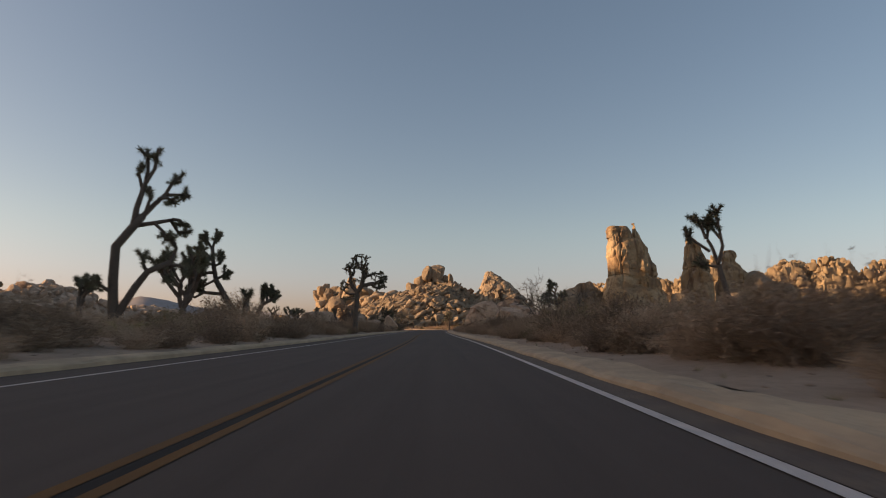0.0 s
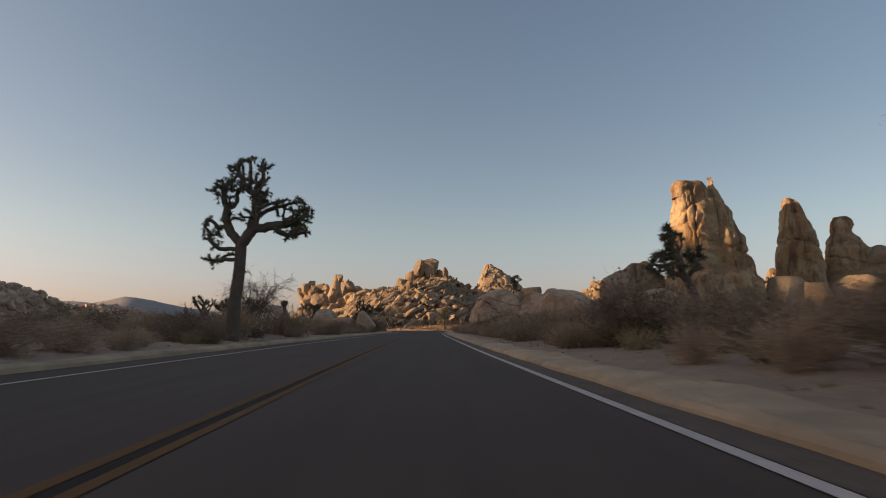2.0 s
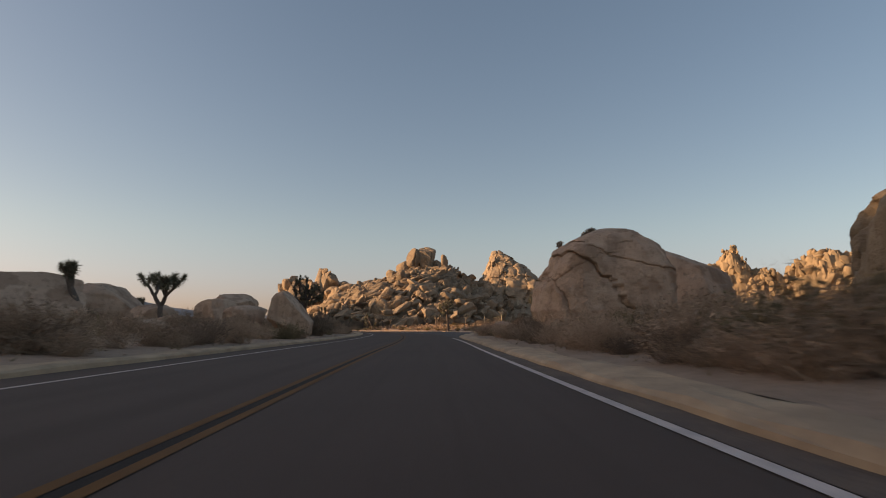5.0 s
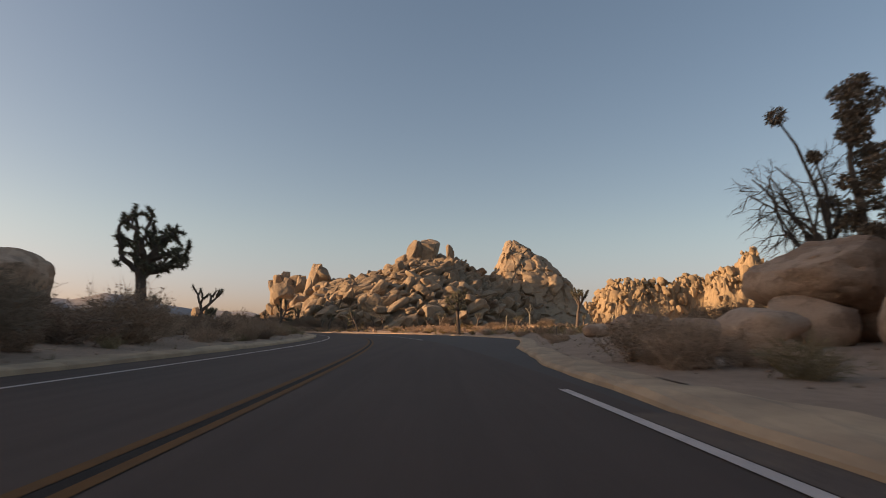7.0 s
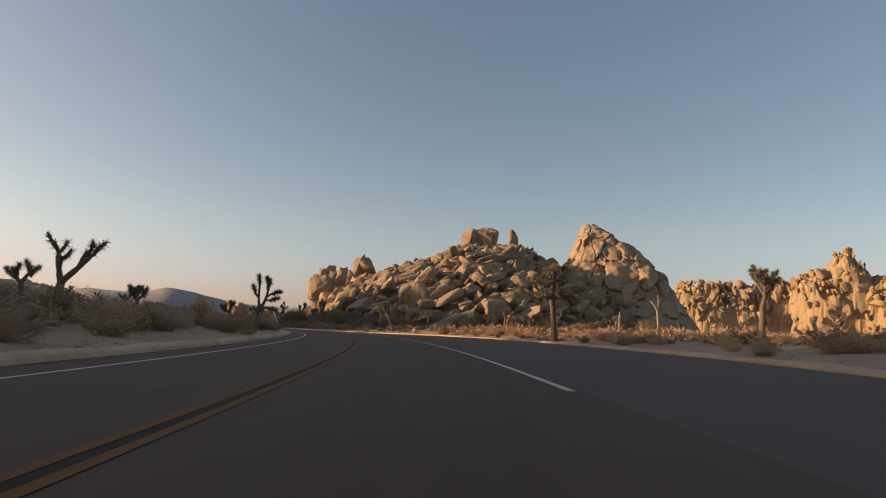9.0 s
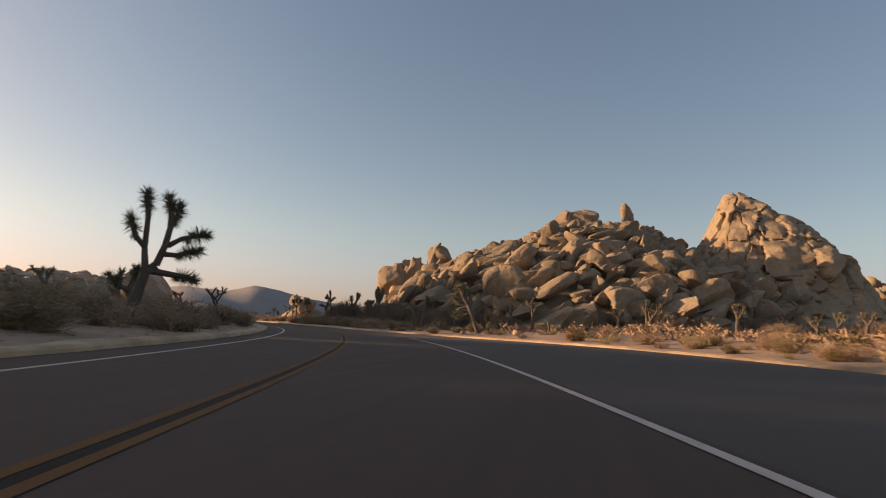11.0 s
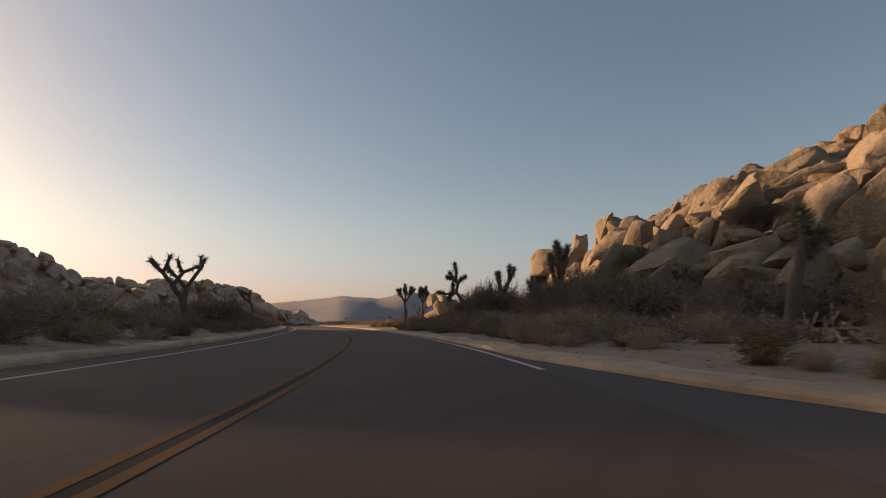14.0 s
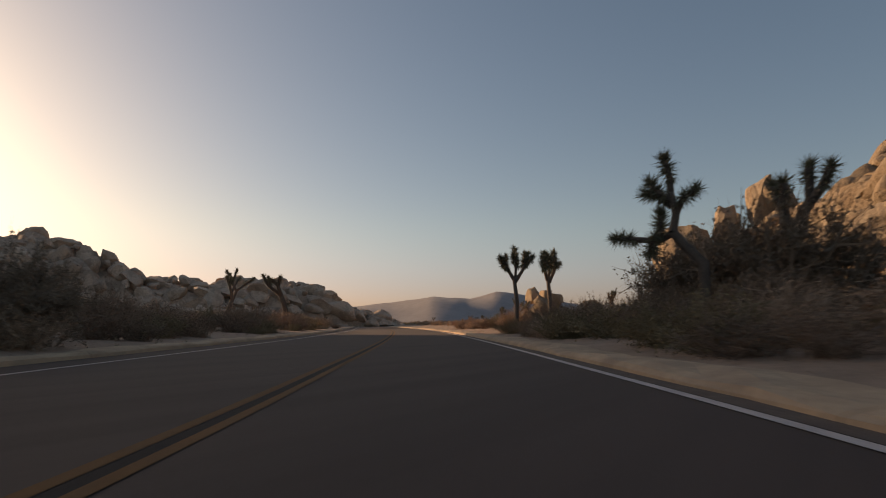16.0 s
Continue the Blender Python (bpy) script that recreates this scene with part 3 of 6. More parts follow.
HILL = [(-5.7, 328.5, 45.5, 78.5, 21.5, 0.59), (-5.6, 304, 23, 44, 22.5, 0.59), (2.7, 313.5, 21, 31, 24.6, 0.58), (20, 303, 9, 14, 19, 0.53), (30, 322, 18, 26, 18, 0.57), (44.3, 334, 12.6, 29, 15.5, 0.69), (-27.8, 282, 13.3, 23.4, 9.3, 0.6)]
hill = boulder_pile("boulder_hill", HILL, "tall hill of stacked tan granite boulders lit by low sun", 2.1, [0.7, 0.9, 1.1, 1.4, 1.8], 3, (-50, 60, 251, 340), ROCKS, long=(0.9, 2.0), flat=(0.5, 1.0), dip=-24, giants=6.5, wild=24)
SUMMIT = [(-8, 378, 10.4, 13.4, 38, 0.57), (-9, 381, 22.3, 29.6, 28.5, 0.51), (-40, 369, 27.5, 32, 21, 0.52)]
back = boulder_pile("boulder_hill", SUMMIT, "rounded granite summit behind the hill's crest", 6.5, [3, 4, 5], 5, (-70, 16, 336, 395), ROCKS)
REAR = [(-81.5, 499.5, 8.3, 15, 49, 0.4), (-75, 502, 40, 26, 31, 0.5), (-107.5, 518, 9.4, 14.3, 40, 0.36), (-97, 508, 16, 20, 34, 0.4)]
boulder_pile("boulder_hill", REAR, "distant granite outcrop of blocky boulders in sunlight", 7, [3.5, 4.5, 6], 8, (-122, -30, 474, 524), ROCKS, long=(0.8, 1.2), flat=(0.9, 1.5), dip=0)
# landmarks on the crest and the steep right-hand peak
for me, owner, place, size, turn in (
    (DOMES[0], back, (-3.6, 371, 35.8), (5.6, 5.0, 6.8), (0, 6, 20)),
    (DOMES[1], back, (-10.4, 370, 35.2), (3.7, 4.4, 6.0), (0, 12, 0)),
    (DOMES[2], back, (-15.6, 371, 31), (2.8, 4.0, 4.6), (0, 18, 40)),
    (DOMES[0], back, (2.5, 372, 31), (3.6, 4.0, 4.4), (0, -10, 140)),
    (ROCKS[6], back, (-1.5, 368, 29.5), (3.8, 3.4, 2.8), (0, -25, 200)),
    (ROCKS[11], back, (-8, 367, 28.5), (4.6, 3.4, 2.4), (0, -22, 90)),
    (DOMES[0], back, (-21, 370, 26.5), (3.4, 3.6, 4.2), (0, 20, 70)),
    (ROCKS[4], back, (-55, 370, 24.5), (2.8, 3.2, 6.0), (0, 4, 20)),
    (ROCKS[9], back, (-50.5, 370, 23.5), (2.8, 3.2, 5.0), (0, -18, 60)),
    (ROCKS[2], back, (-60.5, 369, 20.5), (2.4, 3.2, 4.8), (0, 8, 0)),
    (BIG_ROCKS[2], back, (-68.5, 368, 16.5), (4.8, 4.4, 6.4), (0, 4, 30)),
    (ROCKS[3], hill, (4.2, 311, 27.3), (1.55, 1.6, 3.6), (0, 4, 10)),
    (BIG_ROCKS[4], hill, (3, 282, 14.5), (4.6, 2.2, 1.6), (0, -14, 0)),
    (ROCKS[8], hill, (6, 267, 6.5), (3.2, 2.2, 1.8), (0, -28, 10)),
):
    boulder_at(me, owner, place, size, turn)
# the steep bare peak at the hill's right-hand end
peak = crag_mesh([(-1, 9, 47, 268, 318), (4, 11.5, 45.5, 273, 314), (9, 14.0, 43, 278, 310), (14, 16, 39.5, 281, 307), (19, 17.8, 35.0, 284, 304), (23, 19.2, 30.4, 287, 301), (25.4, 20.4, 27.0, 289, 298), (27, 21.2, 24.2, 291, 296)], 23, GRANITE, (12, 15.5, 18.0, 22.6, 24.6, 26.4, 29.0, 31.8, 35.2, 39.5), [((0.5, -0.2, 1), 24, 0.5, 0.6)], 330, 170, 3.4, (7.0, 1.3), (1.8, 0.3), 1.4, 5.0, (0.4, 1.3), "peak", ((2.8, 4.0, 14.0), 0.9, 0.06, 0.6))
part("peak", peak, hill, "steep bare granite peak split by upright joints", Matrix.Translation((1.6, 11, 0)) @ Matrix.Diagonal((1.03, 1, 1.2, 1)))
# the far range to the right, an unseen ridge added to shade the road, and the visible western ridge
RANGE = [(226, 776, 45, 50, 62, 0.5), (258, 770, 40, 45, 60, 0.5), (298, 771, 40, 45, 66, 0.5), (326, 736, 36, 45, 72, 0.5), (345, 726, 32, 38, 93, 0.75), (372, 712, 40, 50, 64, 0.5), (425, 690, 45, 55, 82, 0.5), (190, 790, 40, 40, 34, 0.5), (395, 600, 40, 50, 64, 0.5), (340, 560, 34, 40, 64, 0.5), (372, 545, 38, 40, 68, 0.5), (410, 520, 45, 40, 62, 0.5), (470, 560, 60, 60, 74, 0.5)]
boulder_pile("rock_range", RANGE, "far range of craggy granite hills glowing in the sun", 6, [1.6, 2.0, 2.6, 3.6], 12, (150, 520, 480, 830), FAR_ROCKS, toward=(-0.5, -0.85), dip=-10, long=(0.8, 1.2), flat=(1.0, 2.2), core=FAR_ROCK, singles=250, drop=2.0, step=2.5, crag=9.0)
# out-of-view shade caster: its heights set where the road's shade ends
SHADE_Y = [-160, 0, 60, 133, 161, 175, 187, 213, 222, 231, 238, 246, 261, 271, 277, 284]
SHADE_Z = [64, 66, 66, 66, 63, 58, 52.5, 47, 43, 41.6, 41.4, 43.2, 48, 49.5, 49.5, 48]
shade_ridge = [(-222, y, 20, 11, float(np.interp(y + 25, SHADE_Y, SHADE_Z)), 0.4) for y in np.arange(-215, 256, 6.0)]
boulder_pile("western_ridge", shade_ridge, "long unseen granite ridge added on the west side to shade the road", 5, [2.4, 3.2], 22, (-244, -200, -225, 260), FAR_ROCKS, toward=(1, 0), dip=0, keep=-5, singles=40, core=FAR_ROCK, step=5.0)
CREST_Y = [236, 250, 270, 285, 296, 301, 304, 307, 313, 318, 326, 335, 345, 352, 356, 360, 366, 376]
CREST_Z = [10, 14, 18, 21, 23, 23, 20.5, 15.5, 12.5, 12, 10.5, 12.5, 12, 13.5, 11, 7, 5, 2]
CREST_X = np.interp(CREST_Y, [236, 300, 312, 320, 352, 380], [-209, -205, -190, -178, -180, -174])
ridge_lobes = [(float(np.interp(y, CREST_Y, CREST_X)) + 3 * math.sin(y * 0.7), y, 24, 7, float(np.interp(y, CREST_Y, CREST_Z)) * (1 + 0.05 * math.sin(y * 1.3)), 0.5) for y in np.arange(236, 378, 3.5)]
boulder_pile("western_ridge", ridge_lobes, "dark craggy granite ridge against the bright sky", 3.6, [1.3, 1.8, 2.4, 3.0], 21, (-236, -150, 232, 384), RIDGE_ROCKS, toward=(0.8, -0.5), dip=0, keep=-0.35, long=(0.9, 1.5), flat=(0.6, 0.95), core=RIDGE_ROCK, crag=2.2, drop=-1.7, step=1.5)
# low piles on the inside of the bend
boulder_pile("boulder_pile", [(-56, 222, 12, 10, 2.6, 0.6), (-47, 219, 8, 7, 2.0, 0.6), (-70, 228, 14, 10, 3.4, 0.6)], "low pile of rounded boulders beyond the scrub", 2.3, [0.8, 1.1, 1.4], 31, (-86, -38, 208, 240), ROCKS, toward=(0.7, -0.7), keep=-0.5)
boulder_pile("boulder_pile", [(-150, 296, 22, 12, 4.5, 0.6), (-165, 318, 22, 16, 5, 0.6)], "low craggy rocks at the ridge's foot", 3.4, [1.1, 1.6, 2.2], 33, (-190, -126, 280, 336), RIDGE_ROCKS, toward=(0.7, -0.7), keep=-0.4)
boulder_pile("boulder_pile", [(-110, 386, 9, 9, 9.5, 0.45), (-103, 388, 8, 8, 6, 0.5)], "lone stack of sunlit boulders far ahead", 4.5, [2.2, 3.0], 35, (-122, -92, 374, 398), ROCKS, toward=(0.3, -1), dip=0, flat=(0.9, 1.4), long=(0.9, 1.3))


def lone_rock(x, y, size, seed, label, mat=GRANITE_NEAR, level=4, turn=(0, 0, 0), box=3.0, cuts=8, rough=0.06, tight=0.85, ridges=(), planes=(), group="roadside boulders", lift=0.0):
    me = rock_mesh(seed, level, mat, box, cuts, rough, tight, ridges, planes, 0.025 if level > 4 else 0.0)
    ob = new("granite_boulder", me)
    v = np.empty(len(me.vertices) * 3)
    me.vertices.foreach_get("co", v)
    m = Matrix.LocRotScale(Vector((x, y, 0)), Euler([radians(a) for a in turn]), Vector(size))
    low = (v.reshape(-1, 3) @ np.array(m)[:3, :3].T)[:, 2].min()
    m.translation.z = on_ground(x, y) - low * 0.86 + lift
    ob.matrix_basis = m
    FOOTPRINTS.append((x, y, max(size[0], size[1]) * 0.9))
    return tagged(ob, label, "boulder", group)


# the pillar, its two spires and the blocks round their feet
pillar = empty("granite_pillar", (37.0, 108.0, on_ground(37, 108)), "tall granite pillar with orange desert varnish, its top in sunlight", "rock pillar", "rock pillars")
part("shaft", crag_mesh([(-0.5, -6.9, 5.4, -5.5, 5), (2.5, -6.5, 5.6, -5.2, 4.6), (6.5, -5.9, 5.2, -3.6, 4.2), (7.5, -5.6, 3.9, -2.9, 4.0), (12, -5.2, 2.4, -2.6, 3.4), (15.5, -5.3, 0.6, -2.3, 2.6), (18.3, -5.0, -0.5, -1.9, 1.8), (19.3, -4.4, -1.2, -1.4, 1.2)], 5, VARNISH, (-3.1, -1.3, 0.6, 2.4), [((0.35, 0.2, 1), 7.4, 0.3, 0.35), ((-0.5, 0.1, 1), 15.4, 0.2, 0.2)], 150, 110, 3.6, (4.5, 0.45), (1.1, 0.12), 0.3, 0.0, (0.14, 0.3), "shaft", ((2.4, 2.4, 9.0), 0.12, 0.05, 0.12)), pillar)
part("fin", crag_mesh([(0, -1.0, 5.4, -3.8, 4.2), (8, -0.6, 4.3, -2.6, 3.6), (12.5, -0.8, 3.2, -2.2, 2.8), (16, -0.7, 1.8, -1.8, 1.8), (18.4, -0.6, 0.6, -1.2, 1.0), (20.0, -0.35, -0.15, -0.5, 0.4)], 6, VARNISH, (1.2, 3.1, 4.8), [((0.2, 0.1, 1), 9.5, 0.25, 0.3)], 120, 90, 3.0, (3.5, 0.4), (1.0, 0.12), 0.3, 0.0, (0.12, 0.25), "fin", ((1.8, 1.8, 8.0), 0.14, 0.05, 0.12)), pillar, "sharp-edged fin of granite split from the shaft")
part("cap", crag_mesh([(17.0, -5.5, -3.6, -1.9, 1.0), (18.4, -5.6, -3.4, -1.9, 1.0), (19.2, -5.2, -3.7, -1.4, 0.6)], 7, VARNISH, (), (), 50, 30, 2.6, (1.6, 0.2), (0.5, 0.06), name="cap"), pillar, "rounded reddish knob on the pillar's shoulder")
spire = tagged(part("granite_pillar", crag_mesh([(-0.5, -3.4, 3.6, -3, 3), (9, -2.6, 2.9, -2.2, 2.2), (12.3, -2.4, 2.5, -1.8, 1.8), (14.8, -2.2, 1.6, -1.5, 1.4), (16.8, -2.1, 0.3, -1.1, 1.0), (17.6, -1.8, -0.6, -0.7, 0.6)], 8, VARNISH, (-0.9, 0.9), [((0.25, 0.1, 1), 10.5, 0.2, 0.25)], 100, 80, 3.0, (3.0, 0.35), (0.9, 0.1), 0.3, 0.0, (0.13, 0.3), cells=((1.9, 1.9, 8.0), 0.14, 0.05, 0.12))), "narrow leaning granite spire beside the pillar", "rock pillar", "rock pillars")
spire.location = (49.4, 110, on_ground(49.4, 110))
hooded = tagged(part("granite_pillar", crag_mesh([(-0.5, -4.2, 6.0, -3.5, 3.5), (6, -3.4, 5.2, -2.8, 2.8), (10, -3.1, 2.8, -2.2, 2.2), (12.4, -2.6, 0.6, -1.6, 1.6), (13.0, -2.3, -0.2, -1.2, 1.2), (14.0, -2.8, 0.3, -1.4, 1.4), (15.2, -2.2, -0.3, -1.0, 1.0)], 9, VARNISH, (0.4, 2.6), [((0.3, 0.1, 1), 8.0, 0.2, 0.3)], 110, 80, 2.8, (3.0, 0.4), (0.9, 0.1), 0.35, 0.0, (0.13, 0.3), cells=((2.2, 2.2, 6.0), 0.14, 0.05, 0.12))), "rounded granite spire with a nodding top", "rock pillar", "rock pillars")
hooded.location = (57.5, 111, on_ground(57.5, 111))
fluted = tagged(part("granite_pillar", crag_mesh([(-0.5, -5.0, 5.0, -3, 4), (4.5, -4.2, 4.4, -2.4, 3.4), (6.8, -3.2, 3.8, -1.8, 2.6), (8.2, -1.2, 2.4, -1.2, 1.6), (8.9, -0.2, 1.5, -0.7, 0.9)], 12, GRANITE, (-3.2, -1.8, -0.4, 0.9, 2.3, 3.5), (), 130, 60, 2.8, (2.5, 0.3), (0.7, 0.1), 0.35, 0.3, (0.16, 0.5), cells=((1.6, 1.6, 3.4), 0.25, 0.1, 0.25))), "fluted granite outcrop beside the pillar with a sunlit top", "rock outcrop", "rock pillars")
fluted.location = (27.6, 112, on_ground(27.6, 112))
for k, (x, y, sx, sy, sz) in enumerate(((44.5, 106, 2.4, 2.6, 3.4), (47, 104, 2.4, 2.4, 3.0), (33, 103, 2.6, 2.4, 1.6), (29, 101, 1.6, 1.8, 1.8), (26.5, 104, 1.4, 1.6, 1.9), (53.5, 105, 2.6, 2.6, 3.4), (62, 110, 4.5, 3.6, 6.0), (68, 116, 4, 4, 5), (24.5, 110, 2.4, 2.4, 4.2))):
    lone_rock(x, y, (sx, sy, sz), 210 + k, "granite block at the pillar's foot", GRANITE, 4, (0, 0, 35 * k), 3.2, 9, group="blocks round the pillar")
# beside the right lane
cracked = tagged(part("granite_boulder", crag_mesh([(-0.4, -3.1, 3.0, -1.7, 3.0), (0.3, -3.7, 3.4, -2.2, 3.2), (1.2, -4.0, 3.6, -2.5, 3.4), (2.3, -3.8, 3.6, -2.4, 3.4), (3.3, -3.35, 3.3, -2.2, 3.1), (4.2, -2.75, 2.8, -1.8, 2.6), (4.9, -1.8, 2.3, -1.2, 1.9), (5.4, -0.6, 1.7, -0.6, 1.2)], 31, GRANITE_NEAR, (), [((-0.75, -0.1, -0.9), -1.5, 0.07, 0.22), ((-0.3, 0.1, -1), -3.9, 0.04, 0.1), ((1, 0, 0.46), -2.05, 0.07, 0.16), ((0.5, 0.2, -1), -4.1, 0.03, 0.06)], 320, 170, 3.2, (2.2, 0.28), (0.3, 0.04))), "huge cracked granite boulder standing in shade beside the road", "boulder", "roadside boulders")
cracked.location = (8.05, 111.0, on_ground(7.6, 111))
FOOTPRINTS += [(7.95, 111.0, 4.7), (5.2, 105.5, 2.6)]
for k, (x, y, sx, sy, sz, lift, label) in enumerate((
    (16, 120.5, 3.4, 3.4, 2.9, 0, "rounded boulder behind the cracked one"),
    (8.2, 72.6, 1.8, 2.0, 1.6, 0, "large pale boulder with a crack, in shade"),
    (9.3, 69.0, 1.0, 1.1, 1.15, 0, "pointed grey boulder beside a larger one"),
    (10.1, 67.5, 0.75, 0.7, 1.0, 0, "upright pale slab among shrubs"),
    (7.0, 76.5, 1.4, 1.3, 1.0, 0, "low tilted slab of granite"),
    (12.6, 70, 1.0, 1.1, 0.6, 0, "low granite block in shade"),
    (17, 80, 2.4, 2.2, 1.9, 0, "rounded granite boulder in shade"),
    (14.2, 84, 2.0, 2.0, 1.6, 0, "boulder half hidden by scrub"),
    (10.7, 131.5, 2.0, 1.8, 1.2, 0.85, "big rounded slab perched on smaller boulders"),
    (5.6, 129.7, 1.0, 0.9, 0.42, 0, "low smooth boulder at the scrub's edge"),
    (7.1, 128.9, 1.1, 1.0, 0.55, 0, "rounded boulder supporting a slab"),
    (9.4, 130.4, 1.1, 1.1, 0.85, 0, "rounded boulder under the perched slab"),
    (11.9, 131.3, 1.2, 1.2, 0.8, 0, "rounded boulder under the perched slab"),
    (9.9, 126.6, 1.2, 1.2, 1.3, 0, "pale boulder beside the road"),
    (5.0, 131.8, 0.95, 0.95, 0.6, -0.1, "small boulder half buried in sand"),
    (13.2, 126.2, 2.2, 1.8, 1.5, 0, "broad angular boulder in the pile"),
    (12.6, 123.4, 1.5, 1.3, 1.4, 0, "blocky boulder leaning in the pile"),
    (15.0, 123.4, 1.5, 1.4, 2.3, 0, "tall angular boulder in the pile"),
    (11.8, 127.6, 1.2, 1.2, 1.5, 0, "blocky boulder in the pile"),
    (16.6, 126.0, 1.7, 1.6, 2.9, 0, "tall split boulder behind the pile"),
    (18.5, 129.5, 2.4, 2.4, 2.6, 0, "tall angular boulder behind the pile"),
    (10.3, 123.3, 1.2, 1.1, 0.75, 0, "rounded boulder in the pile"),
    (12.5, 150, 1.4, 1.2, 0.7, 0, "low boulder among dry shrubs"),
    (9.5, 152, 1.0, 0.9, 0.45, 0, "small pale boulder in dry scrub"),
    (-24.7, 259.6, 1.5, 1.2, 0.8, 0, "pale boulder at the hill's foot"),
    (-20.5, 262, 1.3, 1.1, 1.0, 0, "boulder at the hill's foot"),
    (-12.5, 221.9, 0.34, 0.3, 0.24, 0, "small stone behind the kerb"),
    (-16.7, 222.8, 0.2, 0.2, 0.16, 0, "small stone behind the kerb"),
)):
    lone_rock(x, y, (sx, sy, sz), 240 + k, label, level=5 if sx > 1.2 else 3, turn=(0, 8 * math.sin(k), 47 * k), box=2.6 + (k % 3) * 0.5, cuts=8, rough=0.075, tight=0.79, lift=lift)
# the angular blocks on top of that pile
for k, (x, y, sx, sy, sz, lift, tilt, label) in enumerate((
    (13.0, 126.0, 1.85, 1.6, 2.1, 2.15, 12, "large split angular block on top of the pile"),
    (15.4, 125.6, 1.3, 1.5, 2.3, 2.2, -8, "angular block standing on the pile"),
    (11.75, 127.2, 1.0, 0.9, 1.25, 2.0, 24, "angular block leaning against a larger one"),
    (10.05, 122.9, 1.05, 1.0, 0.95, 0.85, 28, "angular block tilted on the pile"),
    (8.5, 123.3, 1.0, 1.0, 1.0, 0.15, 10, "squarish block at the pile's foot"),
    (11.2, 121.8, 1.0, 0.95, 1.1, 0.0, -14, "squarish block at the pile's foot"),
    (9.6, 121.2, 0.8, 0.6, 0.4, 0.0, 0, "low slab of granite at the pile's foot"),
)):
    lone_rock(x, y, (sx, sy, sz), 330 + k, label, level=5, turn=(4 * k, tilt, 31 * k if k else -6), box=7.0, cuts=6, rough=0.05, tight=0.86, planes=[((-0.75, -0.2, 0.65), 0.72)] if k == 0 else (), lift=lift)
# beyond the left lane
for k, (x, y, sx, sy, sz, label) in enumerate((
    (-11.2, 122.6, 1.45, 1.6, 2.1, "big upright boulder with a sloping side, in shade"),
    (-15.2, 125, 1.5, 1.5, 1.4, "blocky boulder in a row"),
    (-19.2, 129.5, 1.9, 1.7, 1.75, "rounded dark boulder in a row"),
    (-21.4, 123, 1.7, 1.7, 1.25, "smooth rounded boulder in a row"),
    (-28, 127, 4.0, 3.4, 2.3, "broad whaleback of bare granite"),
    (-15.5, 118.5, 1.6, 1.3, 0.55, "low flat boulder in the sand"),
    (-13.2, 111, 1.8, 1.4, 0.4, "pale flat slab in the sand"),
    (-16.8, 112, 1.6, 1.4, 0.5, "pale flat slab in the sand"),
    (-24.3, 113.5, 3.6, 3.2, 2.1, "smooth domed boulder above the scrub"),
    (-18, 119, 1.2, 1.2, 0.8, "small boulder among dry shrubs"),
    (-21.4, 140, 2.3, 2.4, 2.6, "dark rounded boulder hung with shrubs"),
    (-25.5, 161, 2.6, 2.2, 1.3, "smooth domed boulder above the scrub"),
    (-36.0, 211.4, 1.8, 1.7, 2.4, "cone-shaped boulder against the sky"),
    (-33.6, 213.2, 1.1, 1.0, 0.8, "low boulder beside a cone-shaped one"),
)):
    planes = [((0.72, 0, 0.7), 0.5), ((-0.97, 0, 0.2), 0.85)] if k == 0 else ([((0.8, 0, 0.6), 0.42), ((-0.8, 0.1, 0.6), 0.42)] if k == 12 else ())
    lone_rock(x, y, (sx, sy, sz * 0.76), 280 + k, label, level=5 if sx > 1.4 else 4, turn=(0, 0, 0 if k in (0, 12) else 53 * k), box=8.0 if k == 0 else 2.5 + (k % 3) * 0.5, cuts=4 if k == 0 else 7, rough=0.07, tight=0.8, planes=planes)
# mountains on the horizon
mv, mf = [], []
azs = np.arange(-70, 100, 0.5)
mh = 1700 * np.tan(np.radians(np.interp(azs, [-70, -30, 0, 12, 18, 23, 25.5, 28, 30.5, 33, 36.5, 40, 44, 48, 54, 59, 64, 75, 100], [0.7, 0.5, 0.4, 0.6, 1.5, 1.8, 2.1, 2.7, 2.95, 2.35, 2.7, 2.2, 1.7, 1.75, 2.8, 3.8, 4.6, 5.3, 6.0])))
mh = mh + 4 * fbm(np.column_stack([azs / 3, azs * 0, azs * 0]), 4, 3)
for ring, (dist, k) in enumerate(((1450, 0.0), (1570, 0.55), (1700, 1.0), (1950, 0.6))):
    for a, h in zip(azs, mh):
        d = dist + 40 * math.sin(a * 0.3 + ring)
        mv.append((-math.sin(radians(a)) * d, 150 + math.cos(radians(a)) * d, h * k + (8 * math.sin(a * 0.7 + ring * 2) if 0 < k < 1 else 0)))
n = len(azs)
mf = [(r * n + c, r * n + c + 1, (r + 1) * n + c + 1, (r + 1) * n + c) for r in range(3) for c in range(n - 1)]
tagged(part("backdrop", mesh_of("backdrop", mv, mf, HAZY)), "grey-blue mountains low on the horizon, haze painted into their colour", "mountains", kind="structure")

